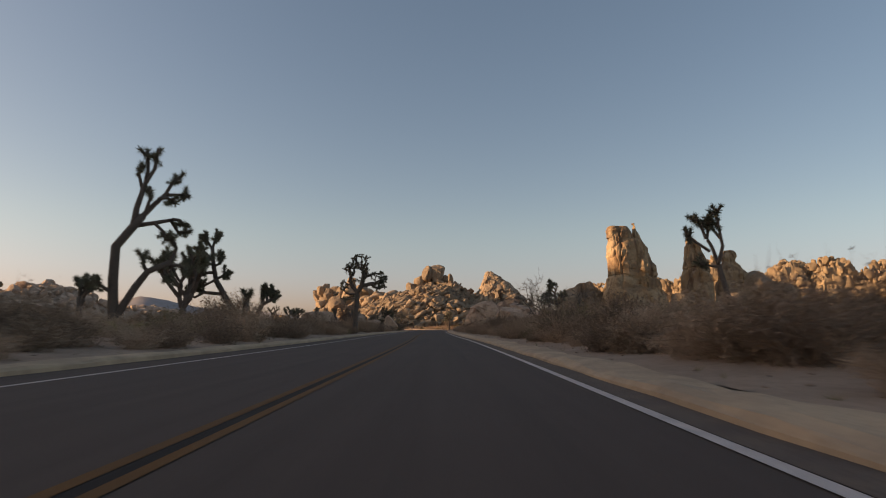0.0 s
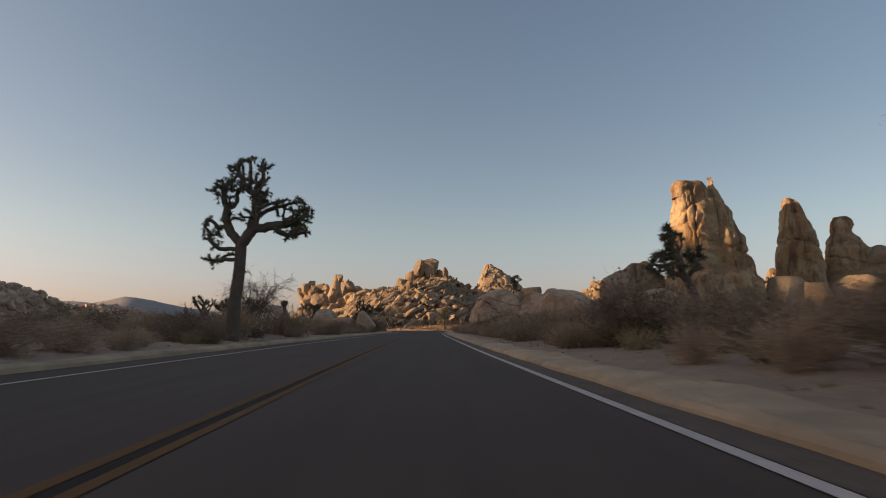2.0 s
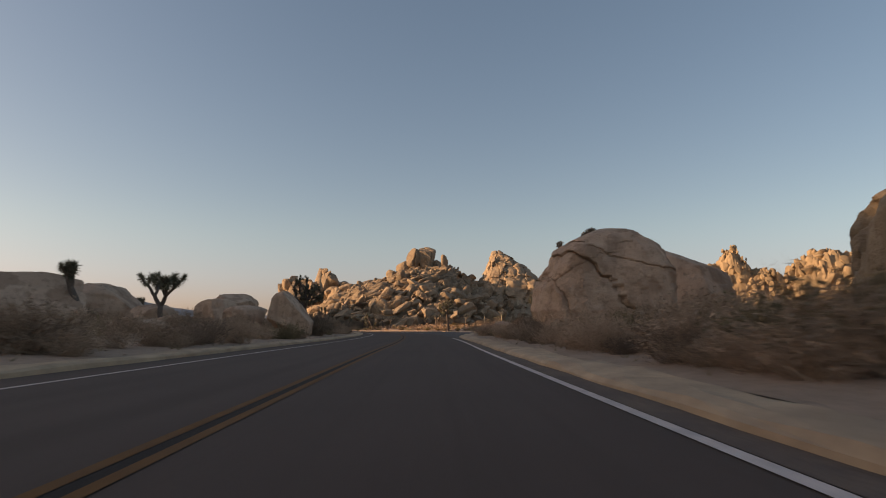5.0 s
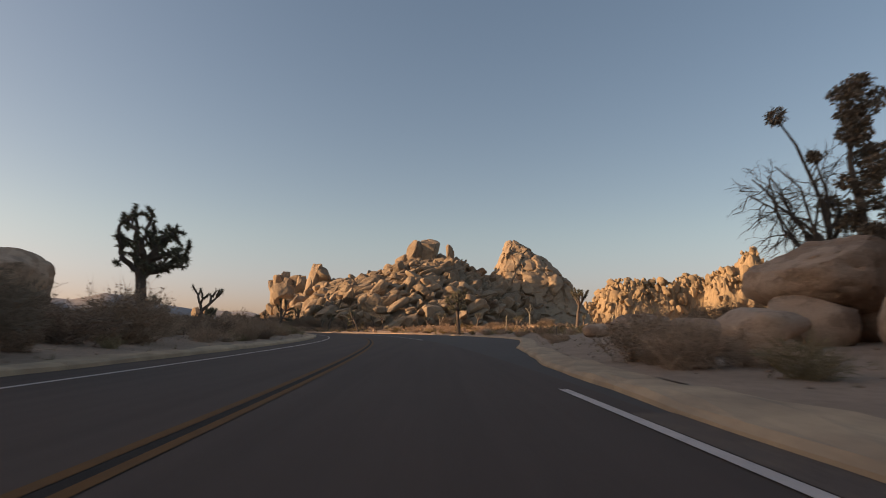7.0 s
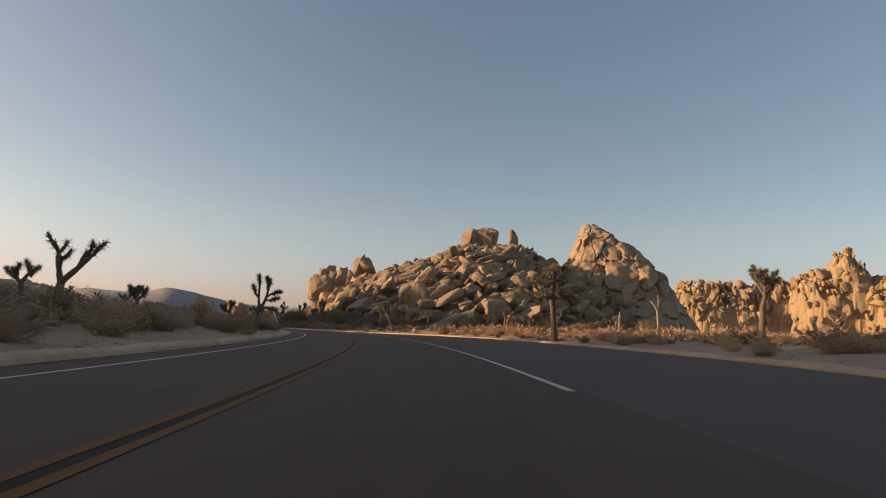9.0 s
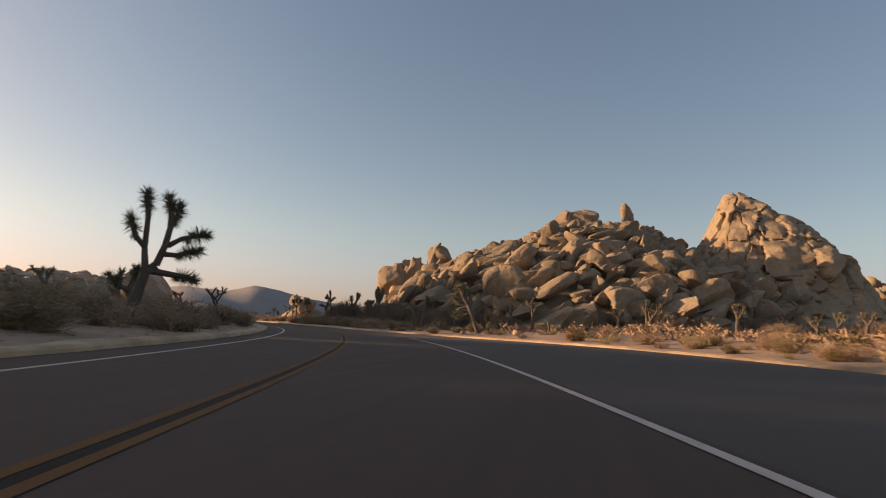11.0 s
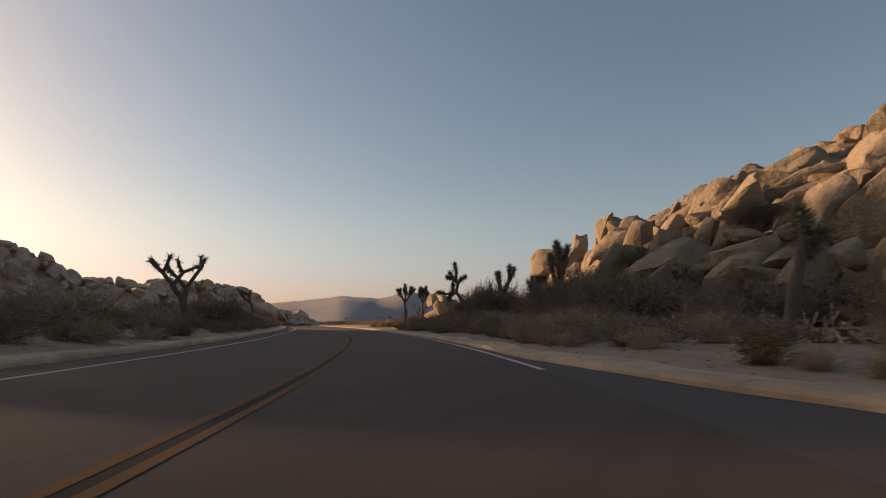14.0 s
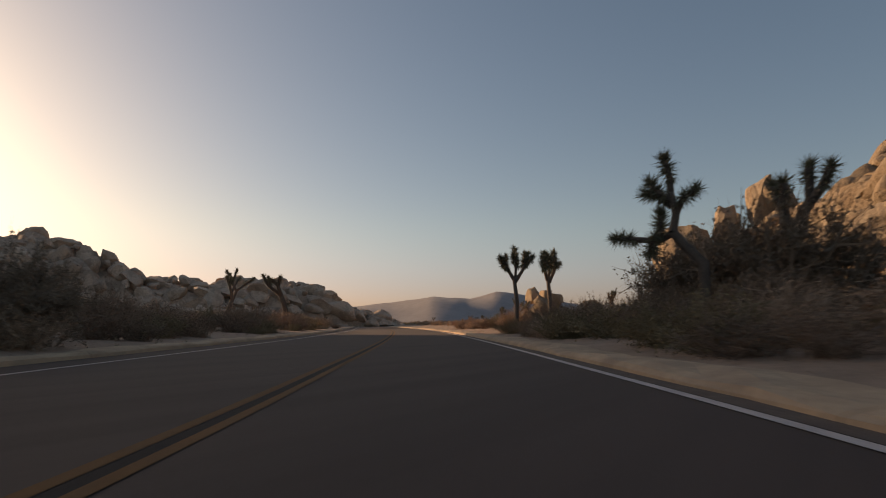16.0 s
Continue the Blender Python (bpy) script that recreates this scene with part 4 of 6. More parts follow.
# ---- plants ----
def blade_fan(rng, n, centre, length, width, up, spread=1.0, aim=None):
    """n narrow blades that stand out of a point: arrays of vertices and triangles."""
    d = rng.normal(size=(n, 3))
    if aim is not None:
        d = d * spread + np.array(aim)
    d[:, 2] += up
    d /= np.linalg.norm(d, axis=1)[:, None]
    s = np.cross(d, rng.normal(size=(n, 3)))
    s /= np.linalg.norm(s, axis=1)[:, None]
    ln = length * rng.uniform(0.7, 1.15, (n, 1))
    a, b, c = centre - s * width / 2, centre + s * width / 2, centre + d * ln
    v = np.stack([a, b, c], 1).reshape(-1, 3)
    return v, np.arange(3 * n).reshape(-1, 3)


def stack(pieces):
    vs, fs, o = [], [], 0
    for v, f in pieces:
        vs.append(v)
        fs.append(f + o)
        o += len(v)
    return np.concatenate(vs), np.concatenate(fs)


def joshua_limbs(rng, height, fork=0.4, levels=3, spread=0.75, lean=(0, 0), limb=0.9):
    """Forking limbs as (points, radii, is_tip)."""
    limbs = []
    r0 = 0.035 * height + 0.05

    def grow(p, d, length, r, level):
        pts, q, dd = [p.copy()], p.copy(), d.copy()
        for k in range(4):
            dd = dd + rng.normal(size=3) * 0.13 + np.array([0, 0, 0.10 if level < levels else 0])
            dd /= np.linalg.norm(dd)
            q = q + dd * length / 4
            pts.append(q.copy())
        tip = level == 0
        limbs.append((pts, np.linspace(r, r * (0.85 if not tip else 0.9), 5), tip))
        if tip:
            return
        n = rng.choice([2, 2, 3])
        turn = rng.uniform(0, 6.28)
        for k in range(n):
            a = turn + k * 6.283 / n + rng.uniform(-0.4, 0.4)
            nd = dd * 0.75 + spread * np.array([math.cos(a), math.sin(a), rng.uniform(-0.25, 0.45)])
            nd /= np.linalg.norm(nd)
            grow(q, nd, height * limb * 0.2 * rng.uniform(0.7, 1.3), max(r * 0.74, 0.05), level - 1)

    grow(np.array([0.0, 0, -0.15]), np.array([lean[0], lean[1], 1.0]), height * fork, r0, levels)
    return limbs


def plane_limbs(rng, rows, facing, burst=0.75, count=6):
    """Limbs laid out by hand: rows of radius and (across, up) places; facing: degrees by which 'across' is turned."""
    limbs = []
    c, s = math.cos(radians(facing)), math.sin(radians(facing))
    for r, tip, *places in rows:
        wob = rng.normal() * 0.35
        pts = []
        n = len(places)
        for k, (u, z) in enumerate(places):
            w = wob * (u * 0.4) + rng.normal() * 0.05
            pts.append(np.array([u * c - w * s, u * s + w * c, z]))
        limbs.append((pts, np.linspace(r, r * 0.75, n), tip is True))
        if tip == "burst":
            end, d = pts[-1], pts[-1] - pts[-2]
            d = d / np.linalg.norm(d)
            for k in range(count):
                nd = d * 0.7 + rng.normal(size=3) * 0.75 + np.array([0, 0, 0.25])
                nd /= np.linalg.norm(nd)
                start = pts[-2] + (end - pts[-2]) * rng.uniform(0.2, 1)
                ln = burst * rng.uniform(0.45, 1.0)
                limbs.append(([start, start + nd * ln * 0.55, start + (nd + np.array([0, 0, 0.25])) * ln], np.array([0.075, 0.07, 0.065]), True))
    return limbs


def grown_limbs(rng, trunk, blobs, count, step=0.22, girth=0.24, tip=0.05, twist=0.35, droop=0.0):
    """Limbs that grow from a trunk until they fill a crown: trunk (x, y, z) places; blobs of (x, y, z, rx, ry, rz, share)."""
    share = np.array([q[6] for q in blobs], float)
    goal = []
    for q, n in zip(blobs, np.round(count * share / share.sum()).astype(int)):
        d = rng.normal(size=(n, 3))
        d /= np.linalg.norm(d, axis=1)[:, None]
        goal.append(np.array(q[:3]) + d * rng.uniform(0.35, 1, (n, 1)) ** 0.4 * np.array(q[3:6]))
    goal = np.concatenate(goal)
    nodes, parent, heading = [np.array(trunk[0], float)], [-1], [np.array([0, 0, 1.0])]
    for a, b in zip(trunk[:-1], trunk[1:]):
        a, b = np.array(a, float), np.array(b, float)
        n = max(1, int(np.linalg.norm(b - a) / step))
        for k in range(1, n + 1):
            nodes.append(a + (b - a) * k / n)
            parent.append(len(nodes) - 2)
            heading.append((b - a) / np.linalg.norm(b - a))
    first = max(1, int(len(nodes) * 0.72))
    alive = np.ones(len(goal), bool)
    for _ in range(70):
        if not alive.any():
            break
        at = np.array(nodes)
        d = goal[alive][:, None] - at[None, first:]
        dist = np.linalg.norm(d, axis=2)
        near = dist.argmin(1)
        for k in np.unique(near):
            pull = d[near == k, k] / dist[near == k, k][:, None]
            way = pull.mean(0) + 0.5 * heading[first + k] + rng.normal(size=3) * twist + np.array([0, 0, -droop])
            way /= np.linalg.norm(way)
            nodes.append(nodes[first + k] + way * step)
            parent.append(first + k)
            heading.append(way)
        at = np.array(nodes)
        left = np.where(alive)[0]
        alive[left[np.linalg.norm(goal[left][:, None] - at[None], axis=2).min(1) < step * 1.15]] = False
    n = len(nodes)
    kids = [[] for _ in range(n)]
    for k in range(1, n):
        kids[parent[k]].append(k)
    radius = np.zeros(n)
    for k in range(n - 1, -1, -1):
        radius[k] = (sum(radius[c] ** 2.4 for c in kids[k])) ** (1 / 2.4) if kids[k] else tip
    radius = np.minimum(np.maximum(radius, tip), girth)
    radius[: first + 1] = np.linspace(girth * 1.25, max(radius[first], girth * 0.8), first + 1)
    limbs, todo = [], [(0, None)]
    while todo:
        k, base = todo.pop()
        run = ([base] if base is not None else []) + [k]
        while kids[run[-1]]:
            order = sorted(kids[run[-1]], key=lambda c: -radius[c])
            todo += [(c, run[-1]) for c in order[1:]]
            run.append(order[0])
        pts = [nodes[q] for q in run]
        if len(run) > 1:
            r = [radius[q] for q in run]
            r[0] = min(r[0], r[1] * 1.3)
            limbs.append((pts, np.array(r), True))
    return limbs


def joshua_meshes(rng, limbs, leaf=0.34, blades=95, width=0.028, shag=True):
    wood = joined([tube(p, r, 7) for p, r, _ in limbs])
    tufts = []
    for pts, radii, tip in limbs:
        a, b = np.array(pts[-2]), np.array(pts[-1])
        d = (b - a) / (np.linalg.norm(b - a) + 1e-6)
        if tip:
            for k in range(3):
                tufts.append(blade_fan(rng, blades // 3, b - d * 0.16 * k, leaf, width, 0.0, 0.85, d * (1.1 - 0.55 * k)))
            tufts.append(blade_fan(rng, blades // 4, b - d * 0.5, leaf * 0.8, width, -0.9, 0.7, -d * 0.3))
    return wood, stack(tufts) if tufts else None


def joshua_tree(place, limbs, label, rng, leaf=0.34, blades=95, width=0.028, group="joshua trees"):
    x, y = place
    ob = empty("joshua_tree", (x, y, on_ground(x, y)), label, "joshua tree", group)
    wood, crown = joshua_meshes(rng, limbs, leaf, blades, width)
    part("trunk", mesh_of("trunk", *wood, BARK), ob)
    part("crown", mesh_of("crown", *crown, LEAF, smooth=False), ob, "dark green spiky leaf rosettes")
    FOOTPRINTS.append((x, y, 0.5))
    return ob


def shrub_mesh(seed, mat, r, h, stems, fine, leaves, upright, leaf=0.04, width=0.016):
    """A dome of stems that end in fine twigs, with small leaves."""
    rng = np.random.default_rng(seed)

    def unit(v):
        return v / np.linalg.norm(v, axis=1)[:, None]

    root = np.column_stack([rng.normal(size=stems) * r * 0.25, rng.normal(size=stems) * r * 0.25, np.full(stems, -0.05)])
    a, out = rng.uniform(0, 6.283, stems), np.sqrt(rng.uniform(0, 1, stems))
    tip = np.column_stack([np.cos(a) * out * r, np.sin(a) * out * r, h * (1 - upright * out**2) * rng.uniform(0.6, 1.0, stems)])
    tip[:, :2] *= (1 + 0.25 * vnoise(np.column_stack([np.cos(a) * 2, np.sin(a) * 2, tip[:, 2] * 2]) + seed, seed))[:, None]
    mid = root * 0.4 + tip * 0.6 + rng.normal(size=(stems, 3)) * 0.09 * r
    s = unit(np.cross(tip - root, rng.normal(size=(stems, 3)))) * width * rng.uniform(0.4, 0.8, (stems, 1))
    v = np.stack([root - s, root + s, mid + s * 0.7, mid - s * 0.7, tip], 1).reshape(-1, 3)
    k = np.arange(stems)[:, None] * 5
    tri = np.concatenate([k + np.array([[0, 1, 2]]), k + np.array([[0, 2, 3]]), k + np.array([[3, 2, 4]])])
    j = rng.integers(0, stems, fine)
    u = rng.uniform(0, 1, (fine, 1))
    start = np.where(u < 0.4, root[j] + (mid[j] - root[j]) * u / 0.4, mid[j] + (tip[j] - mid[j]) * (u - 0.4) / 0.6)
    d = unit(unit(tip[j] - root[j]) + rng.normal(size=(fine, 3)) * 0.6)
    end = start + d * r * rng.uniform(0.2, 0.5, (fine, 1))
    end[:, 2] = np.maximum(end[:, 2], 0.02)
    s = unit(np.cross(d, rng.normal(size=(fine, 3)))) * width * rng.uniform(0.35, 0.65, (fine, 1))
    twigs = mesh_of("twigs", *stack([(v, tri), (np.stack([start - s, start + s, end], 1).reshape(-1, 3), np.arange(3 * fine).reshape(-1, 3))]), mat, smooth=False)
    if not leaves:
        return twigs, None
    j = rng.integers(0, fine, leaves)
    c = start[j] + (end[j] - start[j]) * rng.uniform(0.0, 0.8, (leaves, 1)) + rng.normal(size=(leaves, 3)) * 0.02 * r
    d = unit(rng.normal(size=(leaves, 3)))
    e = unit(np.cross(d, rng.normal(size=(leaves, 3))))
    v2 = np.stack([c - e * leaf * 0.4, c + e * leaf * 0.4, c + d * leaf * 1.5], 1).reshape(-1, 3)
    return twigs, mesh_of("foliage", v2, np.arange(3 * leaves).reshape(-1, 3), mat, smooth=False)


SHRUBS = {
    "dry": ([shrub_mesh(s, SCRUB, 0.9, 0.9, 90, 1000, 1500, 0.5, 0.04, 0.012) for s in range(5)], "grey-brown dry desert shrub", "desert shrubs"),
    "dark": ([shrub_mesh(30 + s, BLACKBRUSH, 0.9, 0.9, 90, 1100, 1600, 0.45, 0.036, 0.012) for s in range(4)], "dark brown twiggy desert shrub", "dark desert shrubs"),
    "pale": ([shrub_mesh(10 + s, PALE, 0.85, 0.85, 90, 1000, 1300, 0.45, 0.036, 0.012) for s in range(4)], "pale grey-tan brittle desert shrub", "pale shrubs"),
    "straw": ([shrub_mesh(20 + s, STRAW, 0.6, 0.55, 120, 420, 0, 0.35) for s in range(4)], "clump of straw-coloured dry grass", "grass clumps"),
    "green": ([shrub_mesh(40 + s, GREEN, 0.95, 0.8, 70, 800, 2200, 0.55, 0.042, 0.012) for s in range(3)], "low olive-green desert shrub", "green shrubs"),
    "juniper": ([shrub_mesh(60 + s, JUNIPER, 1.0, 1.0, 90, 1700, 11000, 0.45, 0.03) for s in range(3)], "dense dark evergreen shrub at the rocks' foot", "dark shrubs"),
    "rust": ([shrub_mesh(80 + s, RUST, 0.8, 0.85, 70, 700, 1500, 0.45, 0.042) for s in range(3)], "rust-coloured shrub catching the sun", "autumn shrubs"),
}



kind_name = {"dark": "blackbrush_shrub", "pale": "pale_shrub", "dry": "desert_shrub", "straw": "grass_clump", "green": "green_shrub", "juniper": "juniper_shrub", "rust": "autumn_shrub"}
rng = np.random.default_rng(11)
# Joshua trees whose limbs stand out clearly: radius, tip, then (across, up) places
tall = [
    (0.26, False, (0.1, -0.2), (-0.1, 2.6), (-0.1, 4.3), (0.6, 5.4), (1.0, 6.0)), (0.17, False, (0.6, 5.4), (0.7, 6.4), (1.0, 7.7)), (0.11, True, (1.0, 7.7), (1.1, 8.6), (1.0, 9.5)), (0.11, True, (1.0, 7.7), (1.4, 8.6), (1.5, 9.7)),
    (0.15, False, (1.0, 6.0), (1.5, 6.7), (2.0, 7.3)), (0.1, True, (2.0, 7.3), (2.3, 8.0), (2.7, 8.4)), (0.1, True, (2.0, 7.3), (2.7, 7.4), (3.2, 7.4)), (0.13, False, (0.7, 5.5), (1.5, 5.7), (2.4, 6.0)), (0.1, True, (2.4, 6.0), (2.8, 6.0), (3.0, 5.7)), (0.1, True, (2.4, 6.0), (2.8, 5.4), (3.3, 5.5)),
    (0.2, False, (0.2, 0.9), (0.9, 2.3), (1.4, 3.1), (2.4, 3.6)), (0.1, True, (1.4, 3.1), (1.2, 3.5), (1.2, 3.9)), (0.1, True, (2.4, 3.6), (3.0, 3.6), (3.3, 3.3)), (0.1, True, (2.4, 3.6), (2.7, 4.4), (2.5, 4.9)), (0.1, True, (0.0, 1.9), (-0.9, 2.5)),
]
extra = [(0.09, True, (1.1, 6.2), (1.3, 7.0), (1.25, 7.6)), (0.09, True, (1.6, 6.9), (2.1, 7.0), (2.5, 6.7)), (0.09, True, (0.9, 7.4), (0.7, 8.2), (0.75, 8.8)), (0.09, True, (1.5, 5.7), (2.0, 5.2), (2.1, 4.8)), (0.09, True, (2.0, 3.5), (2.2, 3.0), (2.6, 2.7))]
slender = [(0.15, False, (0.2, -0.2), (0.1, 1.7), (-0.2, 3.2)), (0.1, False, (-0.2, 3.2), (-0.5, 4.2), (-0.7, 4.6)), (0.08, True, (-0.6, 4.0), (-1.2, 4.5), (-1.7, 4.9)), (0.08, True, (-0.7, 4.6), (-0.9, 5.3), (-1.1, 5.7)), (0.08, True, (-0.7, 4.6), (-0.6, 5.1), (-0.7, 5.4)), (0.09, True, (-0.2, 3.4), (0.0, 4.2), (-0.1, 5.0), (-0.2, 6.0)), (0.07, True, (-0.2, 3.2), (-0.7, 3.3), (-1.1, 3.6)), (0.07, True, (-0.1, 4.6), (-0.4, 5.1), (-0.5, 5.8))]
angular = [(0.17, False, (0.3, -0.3), (0.3, 1.0), (0.3, 1.9), (-0.2, 2.5), (-0.4, 2.8)), (0.1, True, (-0.4, 2.8), (-0.8, 2.6), (-1.3, 2.7), (-1.9, 2.8)), (0.12, False, (-0.4, 2.8), (-0.3, 3.3), (-0.4, 3.9)), (0.1, True, (-0.4, 3.9), (-0.4, 4.3), (-0.5, 4.8)), (0.1, True, (-0.4, 3.7), (-0.7, 3.9), (-0.9, 4.2)), (0.1, True, (-0.4, 3.5), (-0.7, 3.8), (-1.0, 3.9)), (0.1, True, (-0.3, 3.3), (-0.1, 3.7), (0.2, 3.9)), (0.1, True, (-0.8, 2.6), (-0.7, 3.0), (-0.7, 3.3)), (0.09, True, (-0.9, 2.6), (-1.0, 2.3))]
inner = [(0.2, False, (-0.4, -0.3), (-0.1, 0.9), (0.1, 1.8), (0.4, 2.1)), (0.13, False, (0.1, 1.8), (0.0, 2.7)), (0.1, True, (0.0, 2.7), (-0.3, 3.0), (-0.5, 3.6)), (0.1, True, (0.0, 2.7), (0.0, 3.8), (-0.1, 4.5)), (0.13, False, (0.4, 2.1), (0.6, 2.8), (0.7, 3.5)), (0.1, True, (0.7, 3.5), (0.7, 4.1), (0.6, 4.4)), (0.1, True, (0.7, 3.5), (0.9, 3.8), (1.0, 4.2)), (0.1, True, (0.6, 2.5), (1.0, 2.5), (1.6, 2.7)), (0.1, True, (0.7, 2.8), (1.1, 3.1), (1.8, 3.3)), (0.12, True, (0.3, 1.9), (1.1, 1.8), (1.6, 1.7))]
leaning = [(0.19, False, (0.05, -0.3), (-0.5, 1.2), (-1.0, 2.3)), (0.16, True, (-1.0, 2.3), (-1.4, 3.0), (-1.7, 3.6)), (0.14, True, (-0.9, 2.2), (-0.8, 2.9), (-1.0, 3.4)), (0.1, True, (-0.9, 2.1), (-1.6, 2.0), (-2.0, 1.5)), (0.1, True, (-1.0, 2.3), (-1.7, 2.5), (-2.1, 2.8)), (0.1, True, (-0.7, 1.6), (-1.2, 1.5), (-1.8, 1.3)), (0.1, True, (-1.1, 2.5), (-1.25, 3.2), (-1.35, 3.8)), (0.1, True, (-1.2, 2.6), (-1.5, 2.9), (-1.9, 3.2))]
lean_left = [(0.25, False, (0.35, -0.3), (0.0, 1.4), (-0.9, 2.9), (-1.5, 4.0)), (0.17, False, (-1.5, 4.0), (-1.75, 5.3), (-1.9, 6.6)), (0.1, "burst", (-1.9, 6.6), (-1.8, 7.1), (-1.6, 7.4)), (0.1, "burst", (-1.9, 6.4), (-2.2, 6.9), (-2.4, 7.2)), (0.1, "burst", (-1.8, 5.6), (-2.4, 6.2), (-2.7, 6.5)), (0.1, "burst", (-1.7, 5.2), (-2.5, 5.4), (-2.8, 5.9)), (0.14, "burst", (-0.9, 2.9), (-2.2, 3.0), (-3.0, 3.4)), (0.1, "burst", (-2.2, 3.0), (-2.8, 2.6), (-3.5, 2.8)), (0.1, "burst", (-1.5, 4.1), (-1.1, 4.3), (-0.9, 4.4)), (0.1, "burst", (-1.5, 4.0), (-2.2, 3.5), (-2.8, 3.6)), (0.12, "burst", (-1.7, 4.6), (-2.6, 4.5), (-3.4, 4.8)), (0.1, "burst", (-1.75, 5.0), (-1.3, 5.3), (-1.2, 5.7))]
fist = [(0.2, False, (0.0, -0.3), (0.3, 1.3), (0.75, 2.4)), (0.14, "burst", (0.75, 2.4), (0.8, 3.1), (0.75, 3.5)), (0.14, False, (0.75, 2.4), (1.1, 2.6), (1.4, 2.75)), (0.11, "burst", (1.4, 2.75), (1.6, 2.9), (1.75, 3.0)), (0.11, "burst", (1.4, 2.75), (1.45, 3.2), (1.5, 3.5)), (0.11, "burst", (1.2, 2.7), (1.1, 3.2), (1.1, 3.6))]
joshua_tree((-16.5, 28.5), plane_limbs(rng, [(r, "burst" if tip is True else tip, *q) for r, tip, *q in tall + extra], 30, 0.4, 3), "tall leaning joshua tree with long bare forking limbs", rng, 0.3, 160, 0.035)
joshua_tree((13.6, 27.3), plane_limbs(rng, [(r, "burst" if tip is True else tip, *q) for r, tip, *q in slender], -36, 0.4, 4), "slender joshua tree with a forked top beside scrub", rng, 0.28, 120, 0.045)
joshua_tree((-43.2, 258.8), plane_limbs(rng, angular, 13), "angular joshua tree with a bent trunk against the sky", rng, 0.38, 280, 0.042)
fork_top = [(0.13, False, (0.0, -0.3), (0.05, 1.6), (-0.05, 2.7)), (0.1, "burst", (-0.05, 2.7), (-0.4, 3.3), (-0.5, 3.6)), (0.1, "burst", (0.0, 2.6), (0.4, 3.2), (0.55, 3.7)), (0.08, "burst", (0.0, 2.7), (0.05, 3.3), (0.1, 3.8))]
joshua_tree((-53.9, 268.4), plane_limbs(rng, fork_top, 36, 0.5, 4), "slender joshua tree with a forked top by the roadside", rng, 0.32, 170, 0.05)
joshua_tree((-52.6, 269.6), plane_limbs(rng, [(r, tip, *[(u * 1.1, z * 0.95) for u, z in q]) for r, tip, *q in fork_top], 80, 0.5, 5), "forked joshua tree with bushy heads by the roadside", rng, 0.32, 170, 0.05)
joshua_tree((-22.9, 195.2), plane_limbs(rng, inner, 47), "joshua tree with upturned limbs on the inside of the bend", rng, 0.42, 280, 0.04)
joshua_tree((-15.7, 224.5), plane_limbs(rng, leaning, 0), "leaning joshua tree with a pale trunk lit by the sun", rng, 0.42, 260, 0.045)
joshua_tree((-15.0, 41.2), plane_limbs(rng, [(r, tip, *[(u * 0.95, z * 0.92) for u, z in q]) for r, tip, *q in lean_left], 10, 0.6), "joshua tree leaning away from the road", rng, 0.3, 150, 0.05)
joshua_tree((-13.7, 41), plane_limbs(rng, [(r, tip, *[(u * 0.85, z * 0.8) for u, z in q]) for r, tip, *q in fist], 10, 0.5), "short joshua tree with a bent trunk and bushy head", rng, 0.28, 170, 0.05)
joshua_tree((-13.8, 138.8), grown_limbs(rng, [(0.1, 0, -0.3), (0, 0, 1.5), (-0.1, 0, 2.6)], [(-0.4, 0, 4.5, 0.9, 0.9, 1.1, 3), (0.9, 0.2, 3.9, 1.0, 1.0, 1.1, 3), (0.3, 0, 3.2, 1.5, 1.3, 0.5, 2)], 170, 0.17, 0.22, 0.055), "dense round-crowned joshua tree", rng, 0.24, 110, 0.045)
joshua_tree((12.9, 62.5), grown_limbs(rng, [(0.5, 0, -0.3), (0.25, 0, 1.2), (-0.3, 0, 2.5)], [(-0.9, 0.2, 4.3, 0.8, 0.8, 0.9, 3), (-1.5, -0.2, 3.1, 0.8, 0.8, 0.8, 2), (0.3, 0.2, 3.6, 0.5, 0.6, 0.6, 1)], 80, 0.22, 0.22, 0.06), "shaggy joshua tree bowed in front of the rock pillar", rng, 0.34, 150, 0.045)
joshua_tree((-9.05, 58.4), grown_limbs(rng, [(0.0, 0, -0.3), (0.06, 0, 1.6), (0.2, 0, 3.1), (0.22, 0, 4.2)], [(0.55, 0, 7.3, 1.05, 0.9, 1.0, 5), (0.4, 0, 5.9, 1.0, 0.9, 0.7, 2), (2.3, 0.2, 5.9, 1.0, 0.9, 0.55, 4), (2.4, -0.1, 4.9, 0.85, 0.9, 0.5, 3), (-1.15, 0.1, 4.9, 0.55, 0.5, 0.5, 1.8), (-0.65, 0, 6.7, 0.4, 0.4, 0.6, 1.2), (-0.95, -0.1, 3.6, 0.4, 0.4, 0.4, 0.9)], 300, 0.17, 0.25, 0.05), "large many-limbed joshua tree beside the road", rng, 0.2, 90, 0.04)
joshua_tree((1.9, 191.3), grown_limbs(rng, [(0.2, 0, -0.3), (0.1, 0, 1.5), (0.0, 0, 2.9)], [(-0.6, 0, 4.7, 1.0, 0.9, 0.9, 3), (0.5, 0, 5.0, 0.7, 0.7, 1.1, 3), (0.0, 0, 3.6, 1.5, 1.2, 0.5, 2)], 120, 0.22, 0.22, 0.065), "shaggy joshua tree at the far kerb of the pull-out", rng, 0.34, 130, 0.045)
